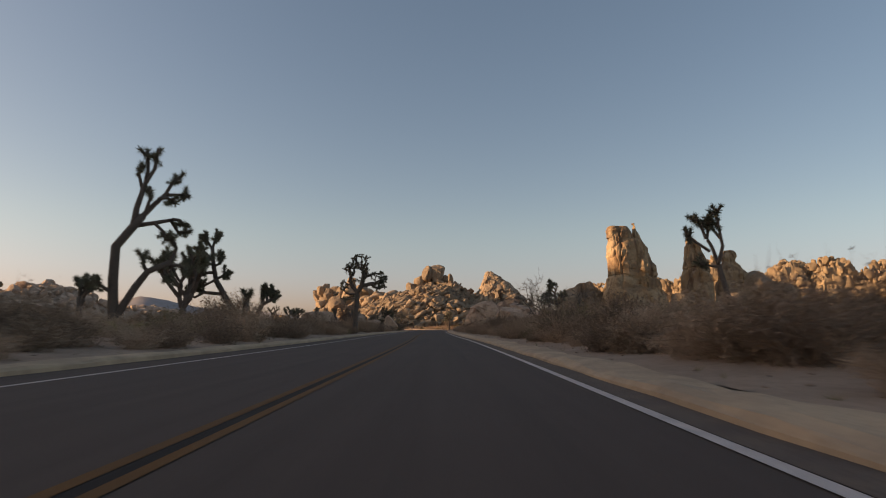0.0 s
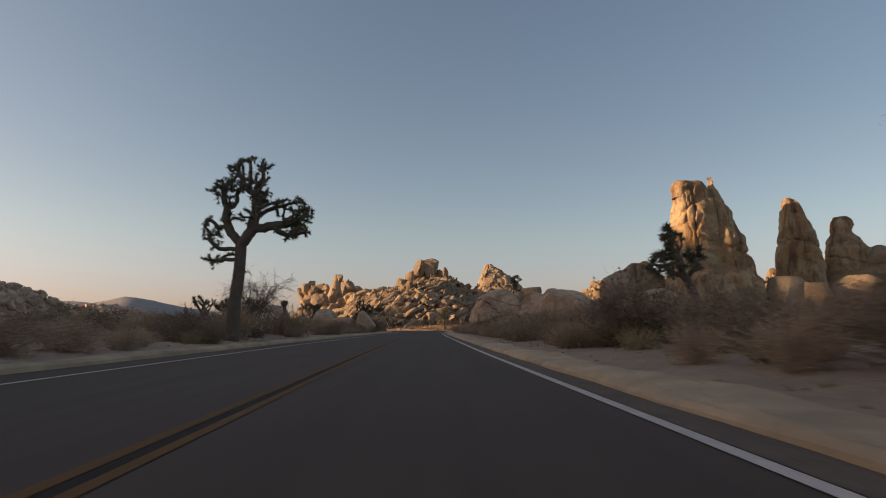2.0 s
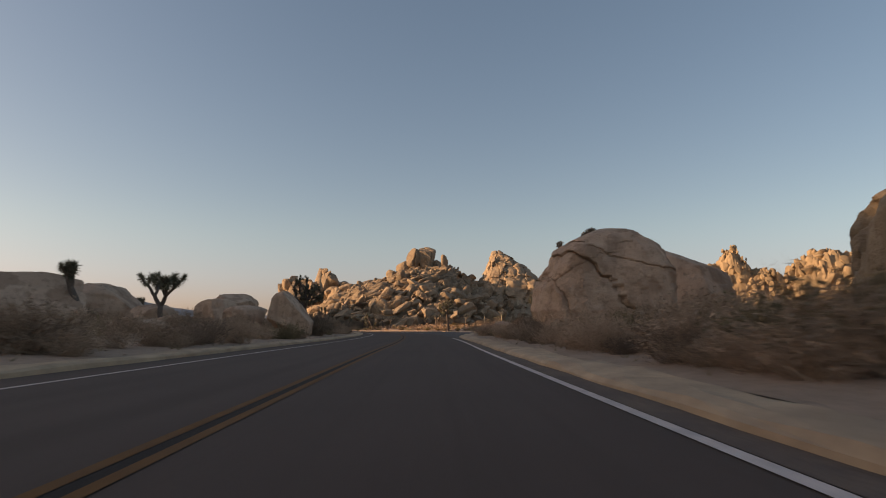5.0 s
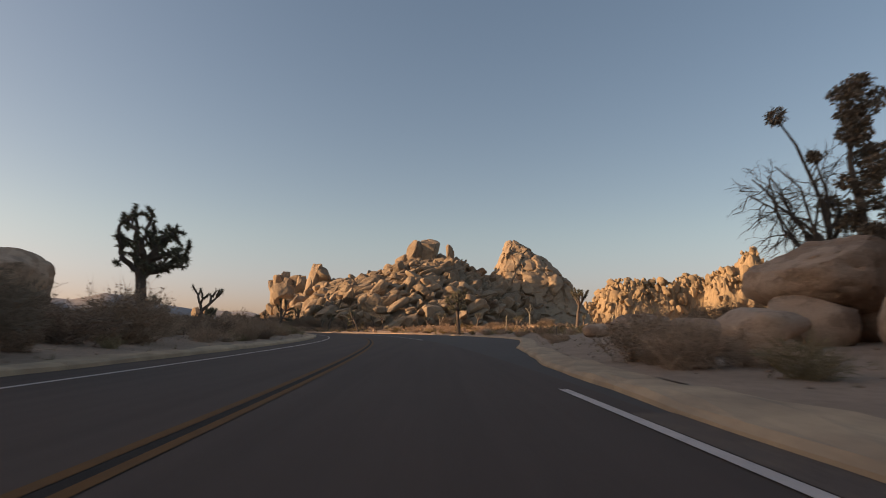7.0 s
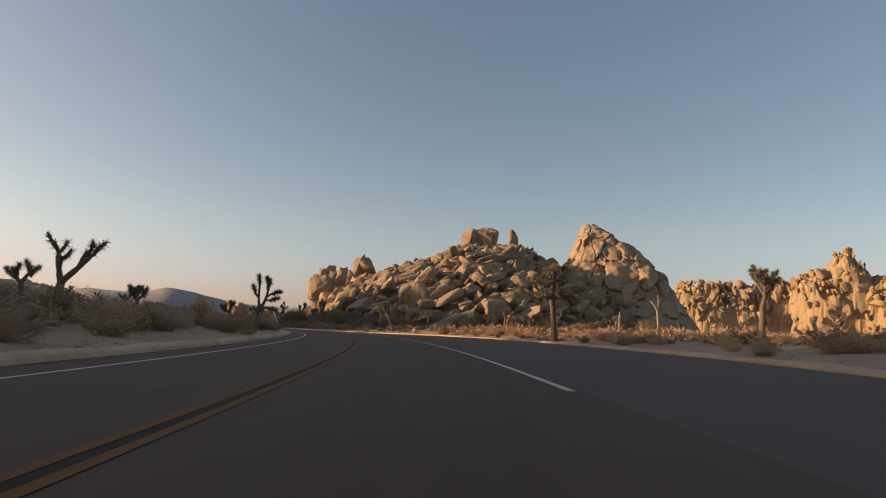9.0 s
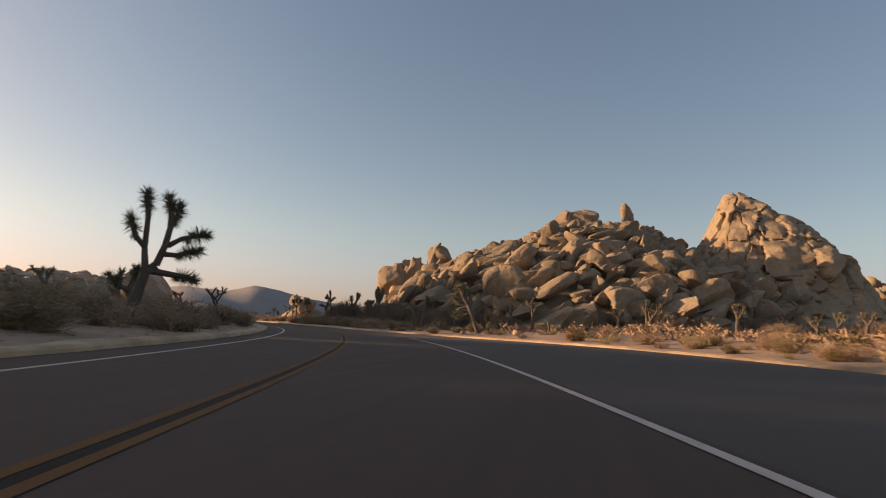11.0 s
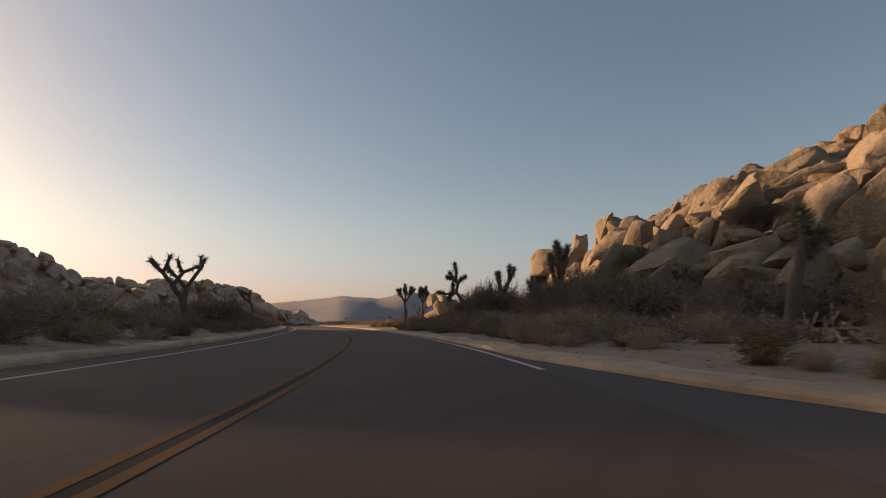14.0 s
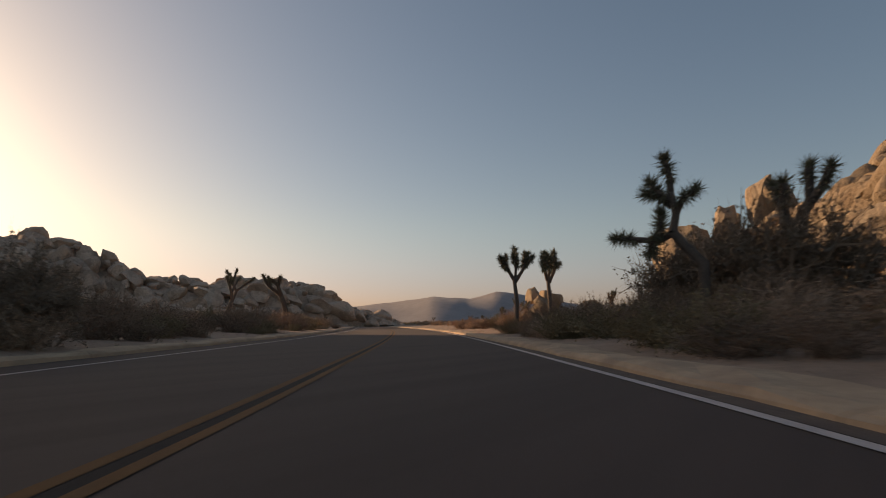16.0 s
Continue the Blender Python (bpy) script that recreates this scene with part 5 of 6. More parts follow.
# bleached, leafless joshua trees behind the pull-out
snag = [(0.09, False, (0.0, -0.2), (0.05, 1.2), (-0.02, 2.3)), (0.06, False, (-0.02, 2.3), (-0.3, 2.9), (-0.55, 3.1)), (0.06, False, (0.0, 2.2), (0.15, 3.0), (0.1, 3.7)), (0.05, False, (0.1, 2.8), (0.4, 3.2), (0.45, 3.5))]
for k, (x, y, size, turn) in enumerate(((14.3, 207, 1.15, 10), (27.8, 207, 0.7, 40), (10.5, 207, 0.62, 75), (30.5, 212, 0.55, 20))):
    dead = empty("dead_joshua_tree", (x, y, on_ground(x, y)), "bleached leafless joshua tree among dry scrub", "dead tree", "bleached joshua trees")
    for r, tip, *q in snag:
        limb, girth, _ = plane_limbs(rng, [(r, tip, *[(u * size, z * size) for u, z in q])], turn)[0]
        part("trunk" if r > 0.08 else "limb", mesh_of("limb", *tube(limb, girth, 6), BLEACHED), dead)
# the others: place, height, fork, levels, spread, lean
for x, y, h, fork, levels, spread, lean, label in (
    (-17.3, 38, 5.6, 0.3, 4, 0.5, (0.1, 0), "bushy upright joshua tree behind a leaning one"),
    (-14.0, 40.3, 3.3, 0.72, 1, 0.3, (0, 0), "stubby young joshua tree"),
    (-14.7, 41.8, 3.1, 0.6, 1, 0.4, (0, 0), "stubby young joshua tree"),
    (-27, 42, 4.6, 0.4, 3, 0.6, (0, 0), "small branching joshua tree over the scrub"),
    (-25.2, 96.4, 4.3, 0.5, 2, 0.5, (0.03, 0), "joshua tree standing in the open scrub"),
    (-28.0, 108.7, 4.0, 0.4, 3, 0.7, (0.03, 0), "bushy joshua tree standing in the open scrub"),
    (-22.0, 100.5, 4.3, 0.72, 1, 0.25, (0.03, 0), "slim joshua tree with hardly a branch"),
    (-21.0, 113.9, 4.4, 0.6, 2, 0.4, (0.03, 0), "joshua tree beside a boulder"),
    (-18.8, 118.9, 4.2, 0.45, 3, 0.6, (0.03, 0), "joshua tree beside a boulder"),
    (-35.9, 257.1, 5.2, 0.6, 2, 0.4, (0.03, 0), "tall joshua tree rising out of dark shrubs"),
    (-34.9, 255.0, 5.6, 0.6, 2, 0.4, (0.03, 0), "tall joshua tree rising out of dark shrubs"),
    (19, 195, 5.6, 0.5, 3, 0.5, (0, 0), "joshua tree standing in dry scrub"),
    (-23.8, 237.2, 3.7, 0.55, 2, 0.35, (0, 0), "small upright joshua tree by the kerb"),
    (-18.2, 234.6, 3.4, 0.55, 2, 0.35, (0.05, 0), "small upright joshua tree behind the kerb"),
    (-42.3, 262.5, 5.6, 0.55, 2, 0.5, (0.1, 0), "joshua tree behind dark shrubs"),
    (-38.0, 258, 4.0, 0.55, 2, 0.5, (0.1, 0), "joshua tree rising out of dark shrubs"),
    (-27.0, 200.0, 3.4, 0.5, 2, 0.7, (0, 0), "small joshua tree on the inside of the bend"),
    (-36, 185, 4.2, 0.6, 2, 0.6, (0, 0), "joshua tree among dry shrubs"),
    (-31, 190, 3.2, 0.55, 2, 0.6, (0.1, 0), "small joshua tree among dry shrubs"),
    (-82, 276, 5.4, 0.6, 2, 0.5, (0, 0), "joshua tree before the low western rocks"),
    (-101, 282, 6.5, 0.5, 3, 0.6, (0, 0), "joshua tree before the low western rocks"),
):
    joshua_tree((x, y), joshua_limbs(rng, h, fork, levels, spread, lean), label, rng, 0.4, 190, 0.05)
# distant Joshua trees, copied from three of these
models = [joshua_tree((-60, 300), joshua_limbs(rng, 4.2, 0.45, 2, 0.6), "distant joshua tree in open desert", rng, 0.34, 60, 0.06, "distant joshua trees"), joshua_tree((-70, 318), joshua_limbs(rng, 3.6, 0.5, 2, 0.5), "distant joshua tree in open desert", rng, 0.34, 60, 0.06, "distant joshua trees"), joshua_tree((-88, 330), joshua_limbs(rng, 4.8, 0.4, 3, 0.7), "distant joshua tree in open desert", rng, 0.34, 50, 0.06, "distant joshua trees")]
spots = [(rng.uniform(-175, -62), rng.uniform(295, 480)) for _ in range(55)] + [(rng.uniform(-110, -24), rng.uniform(95, 260)) for _ in range(34)] + [(rng.uniform(-35, 28), rng.uniform(231, 252)) for _ in range(12)] + [(rng.uniform(18, 75), rng.uniform(190, 260)) for _ in range(16)]
for x, y in spots:
    i, off = side_of(x, y)
    if -9 < off[0] < KERB_OFF[i[0]] + 8 or (-16 < off[0] < 0 and y < 230):
        continue
    copy_thing(models[rng.integers(3)], pose(x, y, on_ground(x, y), 0, 0, rng.uniform(0, 360)) @ Matrix.Scale(rng.uniform(0.55, 1.15), 4))


def bare_tree(place, height, spread, seed, label, name="bare_shrub", trunk=0.07, lean=(0, 0), depth=5, stems=4):
    """A leafless tree: forking limbs down to fine twigs."""
    r = np.random.default_rng(seed)
    pieces = []

    def grow(p, d, length, rad, level):
        pts = [p]
        for k in range(3):
            d = d + r.normal(size=3) * 0.22
            d /= np.linalg.norm(d)
            pts.append(pts[-1] + d * length / 3)
        pieces.append(tube(pts, np.linspace(rad, rad * 0.65, 4), 5 if level > 2 else 3))
        if level == 0:
            return
        for k in range(3 if level < 4 else 2):
            nd = d + r.normal(size=3) * spread + np.array([0, 0, 0.12])
            nd /= np.linalg.norm(nd)
            grow(pts[-1] if k else pts[2], nd, length * r.uniform(0.6, 0.85), rad * 0.62, level - 1)

    x, y = place
    for k in range(stems):
        a = k * 2.1 + r.uniform(0, 1)
        grow(np.array([0, 0, -0.1]), np.array([lean[0] + 0.45 * math.cos(a), lean[1] + 0.45 * math.sin(a), 1.0]), height * 0.36, trunk, depth)
    ob = empty(name, (x, y, on_ground(x, y)), label, "bare tree")
    part("branch", mesh_of("branch", *joined(pieces), TWIG), ob)
    return ob


def leaf_ball(me_name, seed, n, r, mat, leaf):
    g = np.random.default_rng(seed)
    c = g.normal(size=(n, 3))
    c = c / np.linalg.norm(c, axis=1)[:, None] * (g.uniform(0.25, 1, (n, 1)) ** 0.5) * np.array(r)
    c *= (1 + 0.3 * vnoise(c / np.max(r) * 2.2 + seed, seed))[:, None]
    v, f = [], []
    d = g.normal(size=(n, 3))
    d /= np.linalg.norm(d, axis=1)[:, None]
    e = np.cross(d, g.normal(size=(n, 3)))
    e /= np.linalg.norm(e, axis=1)[:, None]
    v = np.stack([c - e * leaf * 0.4, c + e * leaf * 0.4, c + d * leaf * 1.4], 1).reshape(-1, 3)
    return v, np.arange(3 * n).reshape(-1, 3)


def twig_tree(place, fork, centre, radii, limbs, seed, label, name="bare_tree", trunk=0.12, droop=0.25, fine=0.008):
    """A leafless tree: limbs bow from a fork into an open crown and end in sprays of fine twigs."""
    r = np.random.default_rng(seed)
    fork, centre, radii = np.array(fork, float), np.array(centre, float), np.array(radii, float)
    ob = empty(name, (*place, on_ground(*place)), label, "bare tree")
    part("trunk", mesh_of("trunk", *tube([(0, 0, -0.2), fork * 0.5 + np.array([0.08, 0.05, 0]), fork], [trunk, trunk * 0.85, trunk * 0.7], 7), TWIG), ob)
    pieces, sprays = [], []

    def bow(p, q, lift, wobble, n=5):
        m = (p + q) / 2 + np.array([0, 0, lift])
        u = np.linspace(0, 1, n)[:, None]
        pts = (1 - u) ** 2 * p + 2 * u * (1 - u) * m + u * u * q
        pts[1:-1] += r.normal(size=(n - 2, 3)) * wobble
        return pts

    size = radii.mean()
    for _ in range(max(5, limbs // 5)):
        d = r.normal(size=3)
        d[2] = abs(d[2]) * 1.2
        end = centre + d / np.linalg.norm(d) * radii * r.uniform(0.45, 0.75)
        main = bow(fork * r.uniform(0.6, 1.0), end, size * 0.12, size * 0.09)
        pieces.append(tube(list(main), np.linspace(trunk * 0.5, trunk * 0.16, 5), 5))
        for _ in range(7):
            u = r.uniform(1.2, 3.99)
            a = main[int(u)] + (main[int(u) + 1] - main[int(u)]) * (u % 1)
            d = (a - centre) / radii * 0.8 + r.normal(size=3) * 0.55
            b = a + d / np.linalg.norm(d) * size * r.uniform(0.35, 0.7)
            second = bow(a, b - np.array([0, 0, droop * size * 0.3]), droop * size * 0.35, size * 0.05)
            pieces.append(tube(list(second), np.linspace(trunk * 0.15, fine, 5), 4))
            for _ in range(8):
                u = r.uniform(0.6, 3.99)
                a2 = second[int(u)] + (second[int(u) + 1] - second[int(u)]) * (u % 1)
                d2 = (b - a) / np.linalg.norm(b - a) + r.normal(size=3) * 0.7
                third = bow(a2, a2 + d2 * size * r.uniform(0.08, 0.2) - np.array([0, 0, droop * size * 0.12]), droop * size * 0.1, size * 0.015, 4)
                pieces.append(tube(list(third), np.linspace(fine, fine * 0.5, 4), 3))
                for _ in range(7):
                    e = third[r.integers(1, 4)]
                    f = e + (d2 * 0.4 + r.normal(size=3) * 0.6 - np.array([0, 0, droop])) * size * r.uniform(0.06, 0.13)
                    sprays.append((np.array([e, e + np.array([fine, fine, 0]) * 0.8, f]), np.array([[0, 1, 2]])))
    part("branchwork", mesh_of("branchwork", *joined(pieces), TWIG), ob)
    part("spray", mesh_of("spray", *stack(sprays), TWIG, smooth=False), ob)
    return ob


twig_tree((6.9, 37.2), (-0.3, 0, 1.1), (-0.8, 0, 2.1), (2.2, 1.5, 1.6), 50, 3, "leafless grey desert tree with a dark trunk beside the road", "bare_shrub", 0.1, 0.1)
twig_tree((9.4, 39.5), (0.1, 0, 0.8), (0.2, 0, 1.8), (1.7, 1.5, 1.5), 40, 4, "leafless thorny shrub beside the road", "bare_shrub", 0.08, 0.1)
twig_tree((-11.4, 68), (0.2, 0, 1.3), (0.3, 0, 2.2), (2.5, 1.8, 1.7), 70, 5, "leafless grey desert tree with fine twigs", "bare_shrub", 0.1, 0.15)
twig_tree((-12.6, 72.5), (0.3, 0, 0.9), (0.5, 0, 2.0), (1.4, 1.2, 1.5), 14, 6, "leafless grey shrub with fine twigs", "bare_shrub", 0.07, 0.15)
bare_tree((14, 22), 2.6, 0.55, 8, "leafless thorny shrub by the scrub")
mistletoe_tree = twig_tree((13.3, 134.4), (-0.3, -0.1, 2.4), (-1.7, 0.1, 4.9), (2.9, 2.2, 2.3), 60, 7, "leafless grey tree carrying round mistletoe clumps", trunk=0.15, droop=0.2, fine=0.011)
for limb in ([(-0.3, -0.1, 3.3), (-0.8, -0.4, 5.0), (-1.7, -0.7, 6.8), (-2.4, -0.9, 7.6)], [(-0.4, -0.2, 3.6), (-0.6, -0.5, 5.2), (-1.0, -0.6, 6.3)]):
    part("limb", mesh_of("limb", *tube(limb, np.linspace(0.09, 0.03, len(limb)), 6), TWIG), mistletoe_tree)
for p, r in (((-2.5, -0.9, 7.75), 0.33), ((-1.05, -0.6, 6.4), 0.24)):
    v, f = leaf_ball("clump", int(r * 100), 420, (r, r, r), JUNIPER, 0.09)
    part("mistletoe", mesh_of("mistletoe", v + np.array(p), f, JUNIPER, smooth=False), mistletoe_tree, "round dark mistletoe clump")
# the tall evergreen behind the boulders
pine = empty("pinyon_pine", (13.6, 133.4, on_ground(13.6, 133.4)), "tall ragged pinyon pine rising behind boulders", "pine tree")
part("trunk", mesh_of("trunk", *tube([(0, 0, -0.2), (0.1, 0, 3), (-0.25, 0.1, 6), (-0.1, 0, 8.9)], [0.2, 0.17, 0.1, 0.04], 7), BARK), pine)
clumps = []
for k in range(38):
    z = 2.2 + 6.9 * (k / 37)
    a, out = k * 2.4, (0.35 + 0.65 * (0.5 + 0.5 * math.sin(k * 1.9))) * float(np.interp(z, [2, 4.5, 5.3, 6.2, 7.0, 7.8, 8.4, 9.2], [1.4, 1.2, 0.5, 0.8, 0.3, 0.3, 0.85, 0.7]))
    v, f = leaf_ball("c", 300 + k, 170, (0.42, 0.42, 0.28), JUNIPER, 0.13)
    clumps.append((v + np.array([math.cos(a) * out + (0.5 if 5.6 < z < 6.8 else 0), math.sin(a) * out, z]), f))
part("crown", mesh_of("crown", *stack(clumps), JUNIPER, smooth=False), pine, "clumps of dark needles with gaps between")
# a mojave yucca and a pale stump
yucca = empty("yucca", (-15.9, 231.7, on_ground(-15.9, 231.7)), "spiky yucca with a skirt of dead leaves", "yucca")
part("skirt", mesh_of("skirt", *blade_fan(rng, 260, np.array([0, 0, 1.15]), 0.95, 0.035, -1.6, 0.6, (0, 0, -0.6)), STRAW, smooth=False), yucca, "straw-coloured hanging dead leaves")
part("leaves", mesh_of("leaves", *stack([blade_fan(rng, 130, np.array([0, 0, 1.35]), 0.75, 0.045, 0.35), blade_fan(rng, 90, np.array([0, 0, 1.15]), 0.7, 0.045, 0.1)]), GREEN, smooth=False), yucca, "stiff yellow-green blades")
part("stem", mesh_of("stem", *tube([(0, 0, -0.2), (0, 0, 0.7), (0.03, 0, 1.3)], [0.14, 0.12, 0.08], 7), BARK), yucca)
stump = tagged(part("stump", mesh_of("stump", *tube([(0, 0, -0.2), (0.03, 0, 0.5), (-0.05, 0, 0.95), (-0.08, 0, 1.05)], [0.13, 0.1, 0.14, 0.05], 8), BARK)), "pale dead joshua tree stump", "stump")
stump.location = (-10.3, 229.5, on_ground(-10.3, 229.5))
post = tagged(part("marker_post", mesh_of("marker_post", *tube([(0, 0, -0.2), (0, 0, 0.5), (0.01, 0, 1.0)], [0.03, 0.03, 0.028], 6), STEEL)), "thin dark marker post behind the kerb", "post")
post.location = (9.6, 165, on_ground(9.6, 165))


def shrub(kind, x, y, size, rng, tall=1.0):
    meshes, label, group = SHRUBS[kind]
    i, off = side_of(x, y)
    if LEFT_EDGE[i[0]] - 0.8 - 0.6 * size < off[0] < KERB_OFF[i[0]] + 1.1 + 0.6 * size:
        return None
    twigs, foliage = meshes[rng.integers(len(meshes))]
    ob = new(kind_name[kind], twigs)
    if foliage:
        part("foliage", foliage, ob)
    ob.matrix_basis = Matrix.LocRotScale((x, y, on_ground(x, y) - 0.03), Euler((rng.uniform(-0.08, 0.08), rng.uniform(-0.08, 0.08), rng.uniform(0, 6.28))), (size, size, size * tall))
    return tagged(ob, label, "grass" if kind == "straw" else "shrub", group)


def clear(x, y, r=0.6):
    return all((x - a) ** 2 + (y - b) ** 2 > (c + r) ** 2 for a, b, c in FOOTPRINTS)


def spot(rng, along, lo, hi, sgn, power):
    k = int(np.argmin(abs(LINE[:, 1] - rng.uniform(*along))))
    b = lo + (hi - lo) * rng.uniform(0, 1) ** power
    x, y = LINE[k] + RIGHT[k] * (KERB_OFF[k] + 1.0 + b if sgn > 0 else LEFT_EDGE[k] - 0.75 - b)
    return float(x), float(y), b


def scatter(kind_weights, count, along, lo, hi, sgn, size, rng, power=1.3, tall=(0.8, 1.2)):
    kinds, weights = list(kind_weights), np.array(list(kind_weights.values()), float)
    done = 0
    while done < count:
        x, y, b = spot(rng, along, lo, hi, sgn, power)
        s = rng.uniform(*size) * (0.7 if b < lo + 1.2 else 1.0)
        if b < s * 0.75 or not clear(x, y, s * 0.4):
            done += 0.2
            continue
        shrub(str(rng.choice(kinds, p=weights / weights.sum())), x, y, s, rng, rng.uniform(*tall))
        done += 1


FOOTPRINTS += [(4.8, 117.2, 1.2), (3.6, 104.6, 1.0), (6.3, 117.6, 1.2), (8.4, 119.6, 1.2), (10.2, 119.8, 1.2), (7.8, 123.0, 3.2), (6.5, 127.3, 2.4), (4.6, 130.5, 1.8), (8.6, 127.2, 1.8), (5.5, 124.5, 1.2)]
for kind, x, y, s, h in (("dry", 4.6, 21.6, 1.2, 1.15), ("dark", 5.3, 24.2, 1.5, 1.2), ("dry", 4.7, 13.4, 1.1, 1.1), ("dark", 6.2, 19.5, 1.5, 1.2), ("pale", 4.9, 28.0, 1.2, 1.0), ("pale", 4.7, 106.9, 0.55, 1.0), ("dry", 5.5, 106.6, 0.6, 1.0), ("pale", 6.6, 106.9, 0.5, 1.1), ("dry", 7.6, 107.0, 0.55, 1.0), ("dry", 4.2, 109.2, 0.5, 1.0), ("juniper", -8.9, 122.2, 1.25, 1.1), ("juniper", -10.2, 124.6, 1.5, 1.2), ("dark", -8.6, 127.5, 1.3, 1.0), ("juniper", -19.4, 138.6, 1.7, 1.15), ("juniper", -20.6, 136.6, 1.6, 1.2), ("dark", -17.2, 138.5, 1.3, 1.0), ("dry", 5.4, 9.6, 1.5, 1.15), ("pale", 6.8, 12.5, 1.5, 1.1), ("dry", 7.5, 9.5, 1.6, 1.2), ("dry", 5.6, 30.5, 1.3, 1.1), ("dry", 6.6, 34.5, 1.8, 1.15), ("dry", 8.2, 33.0, 1.9, 1.2), ("pale", 9.0, 37.0, 1.8, 1.2), ("dry", 5.2, 39.5, 1.3, 1.1), ("dry", 10.5, 35.0, 1.9, 1.1),
    ("dry", -6.4, 18.5, 1.3, 1.0), ("pale", -8.4, 24.5, 1.5, 1.1), ("dry", -10.5, 28.5, 2.1, 1.1), ("dry", -12.5, 31.5, 2.2, 1.1), ("dry", -9.8, 33.0, 1.6, 1.0), ("dry", -8.0, 40.5, 1.6, 1.2), ("dry", -9.6, 43.0, 1.7, 1.2), ("dry", -7.0, 57.5, 1.3, 1.1), ("dry", -9.6, 60.0, 1.6, 1.2), ("pale", -8.2, 69.0, 1.5, 1.2), ("dry", -9.8, 71.5, 1.8, 1.2), ("dry", -8.2, 78.5, 1.7, 1.1),
    ("pale", -9.4, 129.6, 1.7, 1.2), ("dry", -10.6, 131.8, 1.7, 1.2), ("dry", -11.2, 133.5, 1.6, 1.1), ("juniper", -54.9, 246.8, 1.8, 1.25), ("dark", -56.5, 245.5, 1.9, 1.3), ("juniper", -55.8, 251.6, 1.0, 0.9), ("dark", -58.4, 255.4, 1.4, 1.0), ("dark", -60.4, 258.8, 1.5, 1.1), ("dark", -63.5, 262.5, 1.6, 1.1), ("dark", -58.5, 250.5, 1.6, 1.1), ("dry", -32, 238, 1.5, 1.1), ("dry", -28.5, 232.7, 1.5, 1.1), ("pale", -40, 247.4, 1.3, 1.1), ("dry", -42, 249.6, 1.5, 1.1), ("dry", -31.4, 215.8, 1.3, 1.0), ("green", -28.2, 210.6, 1.4, 1.0), ("dry", 7.4, 68.2, 1.3, 1.0), ("dry", 6.3, 70.2, 0.9, 1.0), ("dark", 3.9, 111.2, 1.0, 1.3), ("dark", 3.9, 112.4, 1.05, 1.3), ("dark", 4.6, 113.4, 1.1, 1.2)):
    shrub(kind, x, y, s, rng, h)
scatter({"dry": 3, "dark": 2.4, "pale": 4, "green": 0.8, "straw": 1}, 270, (2, 128), 0.9, 7, 1, (0.8, 1.7), rng, 1.5)
scatter({"dry": 3, "dark": 2.4, "pale": 4, "green": 0.7, "straw": 1}, 230, (4, 150), 0.8, 8, -1, (0.8, 1.6), rng, 1.4)
scatter({"dry": 3, "pale": 3, "green": 1.5, "straw": 3}, 60, (122, 185), 0.6, 14, 1, (0.6, 1.1), rng)
scatter({"dry": 1.5, "pale": 1.5, "straw": 6, "rust": 1.6, "green": 0.7}, 110, (178, 232), 0.35, 9, 1, (0.5, 1.0), rng)
scatter({"dark": 4, "dry": 2, "pale": 2, "green": 2.5, "straw": 2}, 140, (150, 240), 0.6, 12, -1, (0.8, 1.5), rng)
scatter({"dry": 3, "dark": 2.4, "pale": 2.5, "green": 1.0, "straw": 0.7}, 70, (226, 285), 0.8, 8, 1, (0.8, 1.4), rng)
scatter({"dark": 4, "dry": 1.5, "pale": 1.5, "green": 2.5, "straw": 0.7}, 130, (226, 310), 0.7, 14, -1, (0.9, 1.8), rng)
scatter({"dry": 3, "dark": 3, "pale": 2, "green": 2}, 45, (230, 268), 0.7, 3.2, 1, (1.0, 1.6), rng)
# the dark evergreen shrubs along the hill's foot, and a few large ones by the road
THICKET = ((-48.9, 263.7, 1.07, 1.0), (-47.5, 263.2, 1.27, 1.0), (-46.3, 262.6, 1.34, 1.1), (-45.1, 261.9, 1.41, 1.2), (-44.1, 263.1, 1.6, 1.2), (-43.1, 262.8, 1.7, 1.25), (-42.0, 262.5, 2.0, 1.3), (-41.1, 261.1, 2.59, 1.35), (-43.2, 264.4, 2.59, 1.35), (-44.4, 265.1, 2.48, 1.35), (-41.0, 257.6, 1.62, 1.0), (-43.7, 258.1, 1.51, 0.9), (-35.0, 255.4, 2.38, 1.3), (-33.4, 254.5, 2.48, 1.35), (-32.0, 253.6, 2.48, 1.35), (-31.0, 251.6, 2.48, 1.3), (-30.3, 250.5, 2.38, 1.3), (-33.8, 251.5, 1.94, 1.1), (-32.6, 249.6, 1.84, 1.0), (-31.6, 247.6, 1.73, 1.0))
for k in range(46):
    x = rng.uniform(-50, 30)
    y = 250 + rng.uniform(0, 10) + max(0, (x + 30) * -0.35)
    shrub("juniper", x, y, rng.uniform(1.6, 2.6) * (1.0 if x > -36 else 0.55), rng, rng.uniform(0.9, 1.3))
for x, y, s, h in THICKET:
    shrub("juniper" if s > 1.9 else "dark", x, y, s, rng, h)
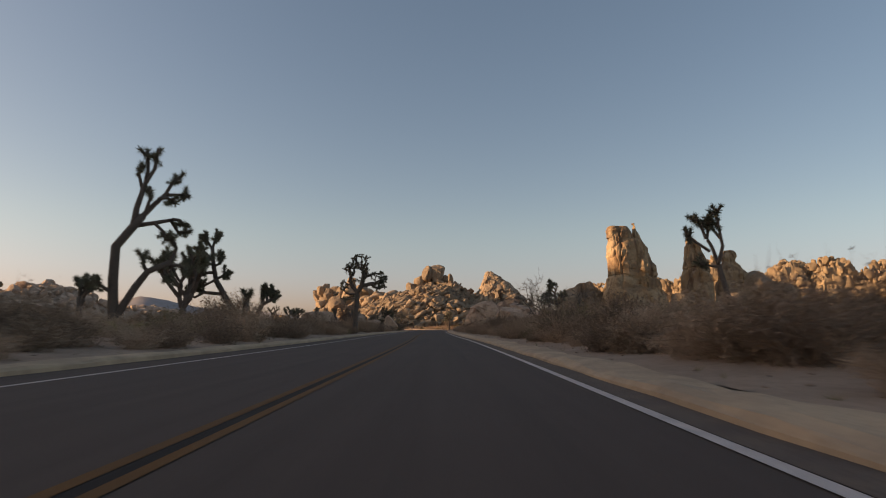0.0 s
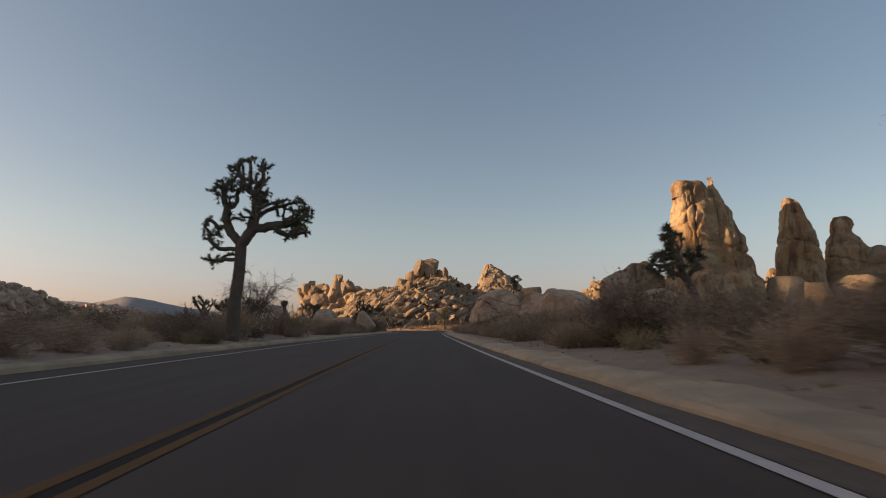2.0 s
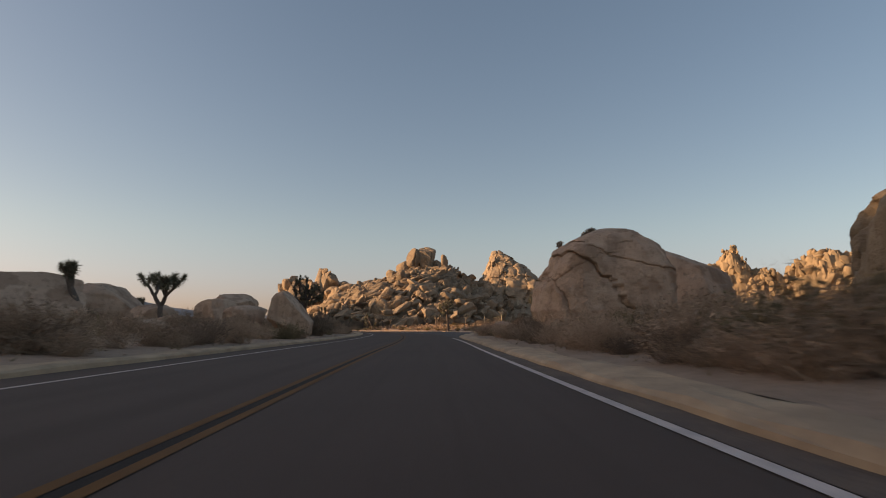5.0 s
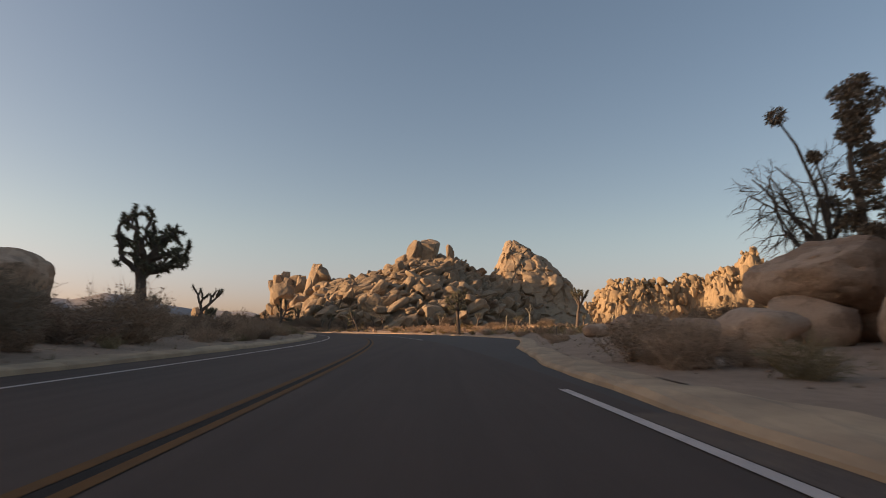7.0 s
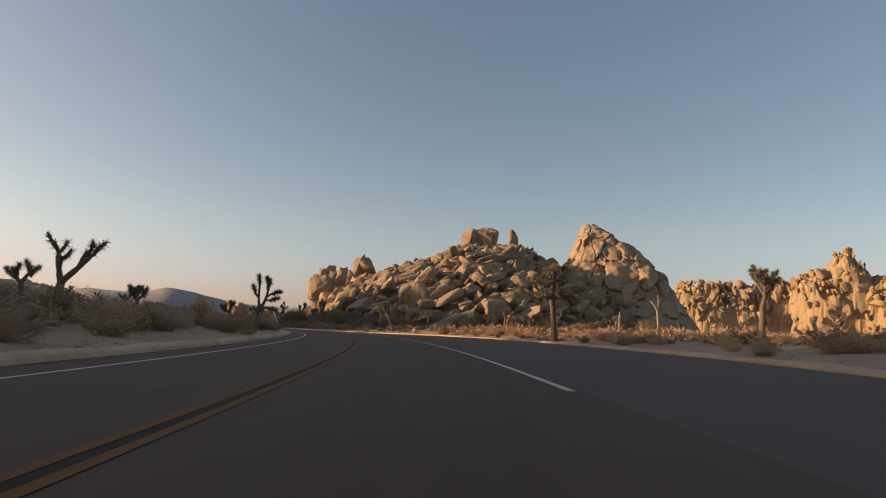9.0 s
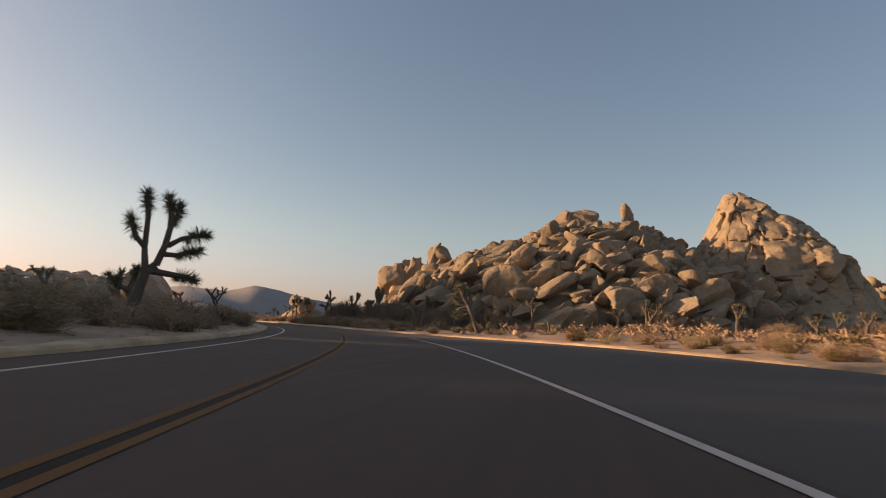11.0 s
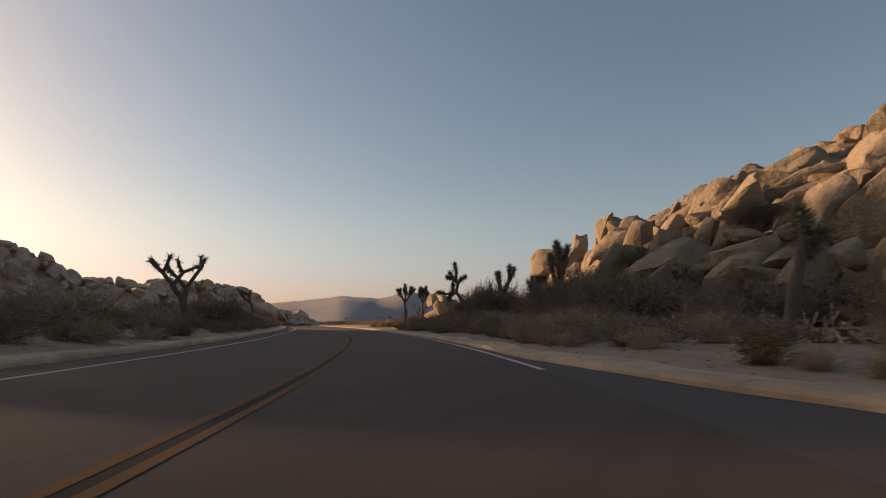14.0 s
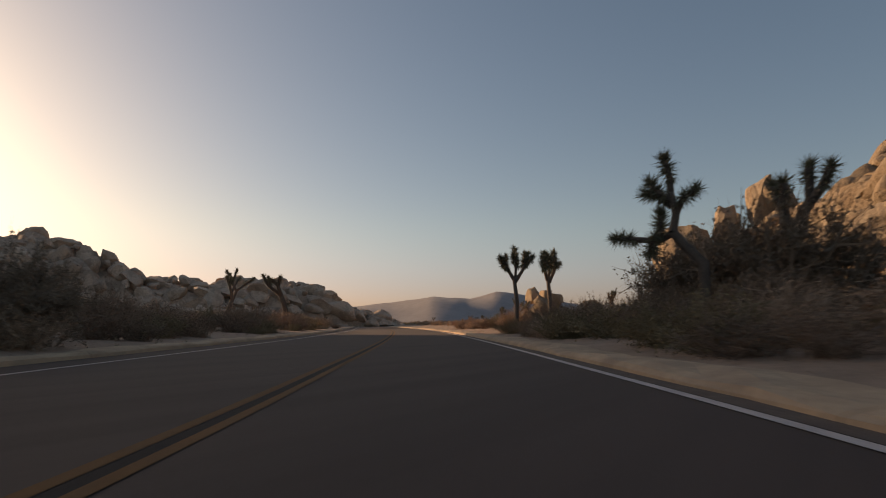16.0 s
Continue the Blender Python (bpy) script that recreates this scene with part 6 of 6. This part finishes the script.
for x, y, s, h in ((-30, 255.5, 2.6, 1.1), (-26.5, 252.5, 2.0, 1.0), (-34, 262, 2.8, 1.1), (-28.5, 260, 2.6, 1.2), (-23, 255, 2.0, 1.1), (6.6, 117.0, 1.2, 1.1), (9.0, 134.6, 1.6, 0.9), (-21.5, 137.5, 1.7, 1.1), (-24, 119, 1.3, 1.0), (10.6, 94, 1.5, 1.0), (16, 128, 1.5, 1.2), (-57, 245, 1.0, 1.0)):
    shrub("juniper", x, y, s, rng, h)
for k in range(26):
    shrub("rust" if k % 3 else "juniper", rng.uniform(-6, 60), rng.uniform(236, 252), rng.uniform(0.9, 1.7), rng)
# open desert scrub further off: one mesh
light = {}
for kind, mat in (("dry", SCRUB), ("straw", STRAW), ("green", GREEN)):
    light[kind] = [shrub_mesh(200 + k + len(kind), mat, 0.9, 0.75, 10, 34, 36, 0.5, 0.13, 0.1) for k in range(2)]
for kind, count in (("dry", 3900), ("straw", 600), ("green", 700)):
    vs, fs, o = [], [], 0
    src = []
    for pair in light[kind]:
        both = []
        for me in pair:
            v = np.empty(len(me.vertices) * 3)
            me.vertices.foreach_get("co", v)
            f = np.empty(len(me.polygons) * 3, int)
            me.polygons.foreach_get("vertices", f)
            both.append((v.reshape(-1, 3), f.reshape(-1, 3)))
        src.append(stack(both))
    pts = []
    while len(pts) < count:
        if rng.uniform() < 0.75:
            x, y, _ = spot(rng, (5, 420), 5, 48, rng.choice([-1, 1]), 1.3)
        else:
            x, y = rng.uniform(-260, 260), rng.uniform(120, 560)
            off = side_of(x, y)[1][0]
            if abs(off) < 50:
                continue
        pts.append((x, y))
    zs = ground_z(np.array([p[0] for p in pts]), np.array([p[1] for p in pts]))
    for (x, y), z in zip(pts, zs):
        if dome(np.array([x]), np.array([y]), HILL)[0] > 2 or not clear(x, y, 0.3):
            continue
        v, f = src[rng.integers(2)]
        a, s = rng.uniform(0, 6.28), rng.uniform(0.6, 1.4)
        c, n_ = math.cos(a) * s, math.sin(a) * s
        vs.append(np.column_stack([v[:, 0] * c - v[:, 1] * n_ + x, v[:, 0] * n_ + v[:, 1] * c + y, v[:, 2] * s * rng.uniform(0.8, 1.3) + z - 0.03]))
        fs.append(f + o)
        o += len(v)
    tagged(part("scrub_cover", mesh_of("scrub_cover", np.concatenate(vs), np.concatenate(fs), src and {"dry": SCRUB, "straw": STRAW, "green": GREEN}[kind], smooth=False)), {"dry": "grey-brown scrub spread over the open desert", "straw": "dry grass tufts spread over the open desert", "green": "low olive shrubs spread over the open desert"}[kind], "scrub", kind="stuff")

# shrubs rooted between the hill's boulders
for x, y, s in ((-11, 299, 1.6), (-3, 268, 1.5), (9, 262, 2.0), (13, 263, 2.4), (18, 262, 1.8), (-15, 262, 1.6), (24, 268, 1.6), (3, 259, 1.5), (-24, 264, 1.6), (30, 262, 1.8)):
    ob = shrub("juniper", x, y, s, rng)
    ob.location.z = max(on_ground(x, y), float(dome(np.array([x]), np.array([y]), HILL)[0]) + 0.2)
# litter and pebbles on the shoulders: one mesh
lv, lf, o = [], [], 0
pebble = ico(1)
for k in range(2600):
    x, y, b = spot(rng, (0, 300), 0.05, 7, rng.choice([-1, 1]), 1.4)
    s = rng.uniform(0.01, 0.035) * (1.8 if rng.uniform() < 0.06 else 1)
    lv.append(pebble[0] * np.array([s * rng.uniform(0.8, 1.8), s, s * 0.6]) + np.array([x, y, 0]))
    lf.append(np.array(pebble[1]) + o)
    o += len(pebble[0])
centres = np.array([v.mean(0) for v in lv])
for v, z in zip(lv, ground_z(centres[:, 0], centres[:, 1])):
    v[:, 2] += z + 0.012
tagged(part("pebbles", mesh_of("pebbles", np.concatenate(lv), np.concatenate(lf), PEBBLE)), "pebbles and gravel strewn over the sandy shoulder", "gravel", kind="stuff")
tv, tf, o = [], [], 0
for k in range(1500):
    x, y, b = spot(rng, (0, 300), 0.1, 9, rng.choice([-1, 1]), 1.2)
    v, f = blade_fan(rng, 9, np.array([x, y, 0.0]), rng.uniform(0.08, 0.26), 0.012, 0.9)
    tv.append(v)
    tf.append(f + o)
    o += len(v)
at = np.array([v[0] for v in tv])
for v, z in zip(tv, ground_z(at[:, 0], at[:, 1])):
    v[:, 2] += z
tagged(part("dry_grass", mesh_of("dry_grass", np.concatenate(tv), np.concatenate(tf), STRAW, smooth=False)), "short dry grass and twigs on bare sand", "grass", kind="stuff")
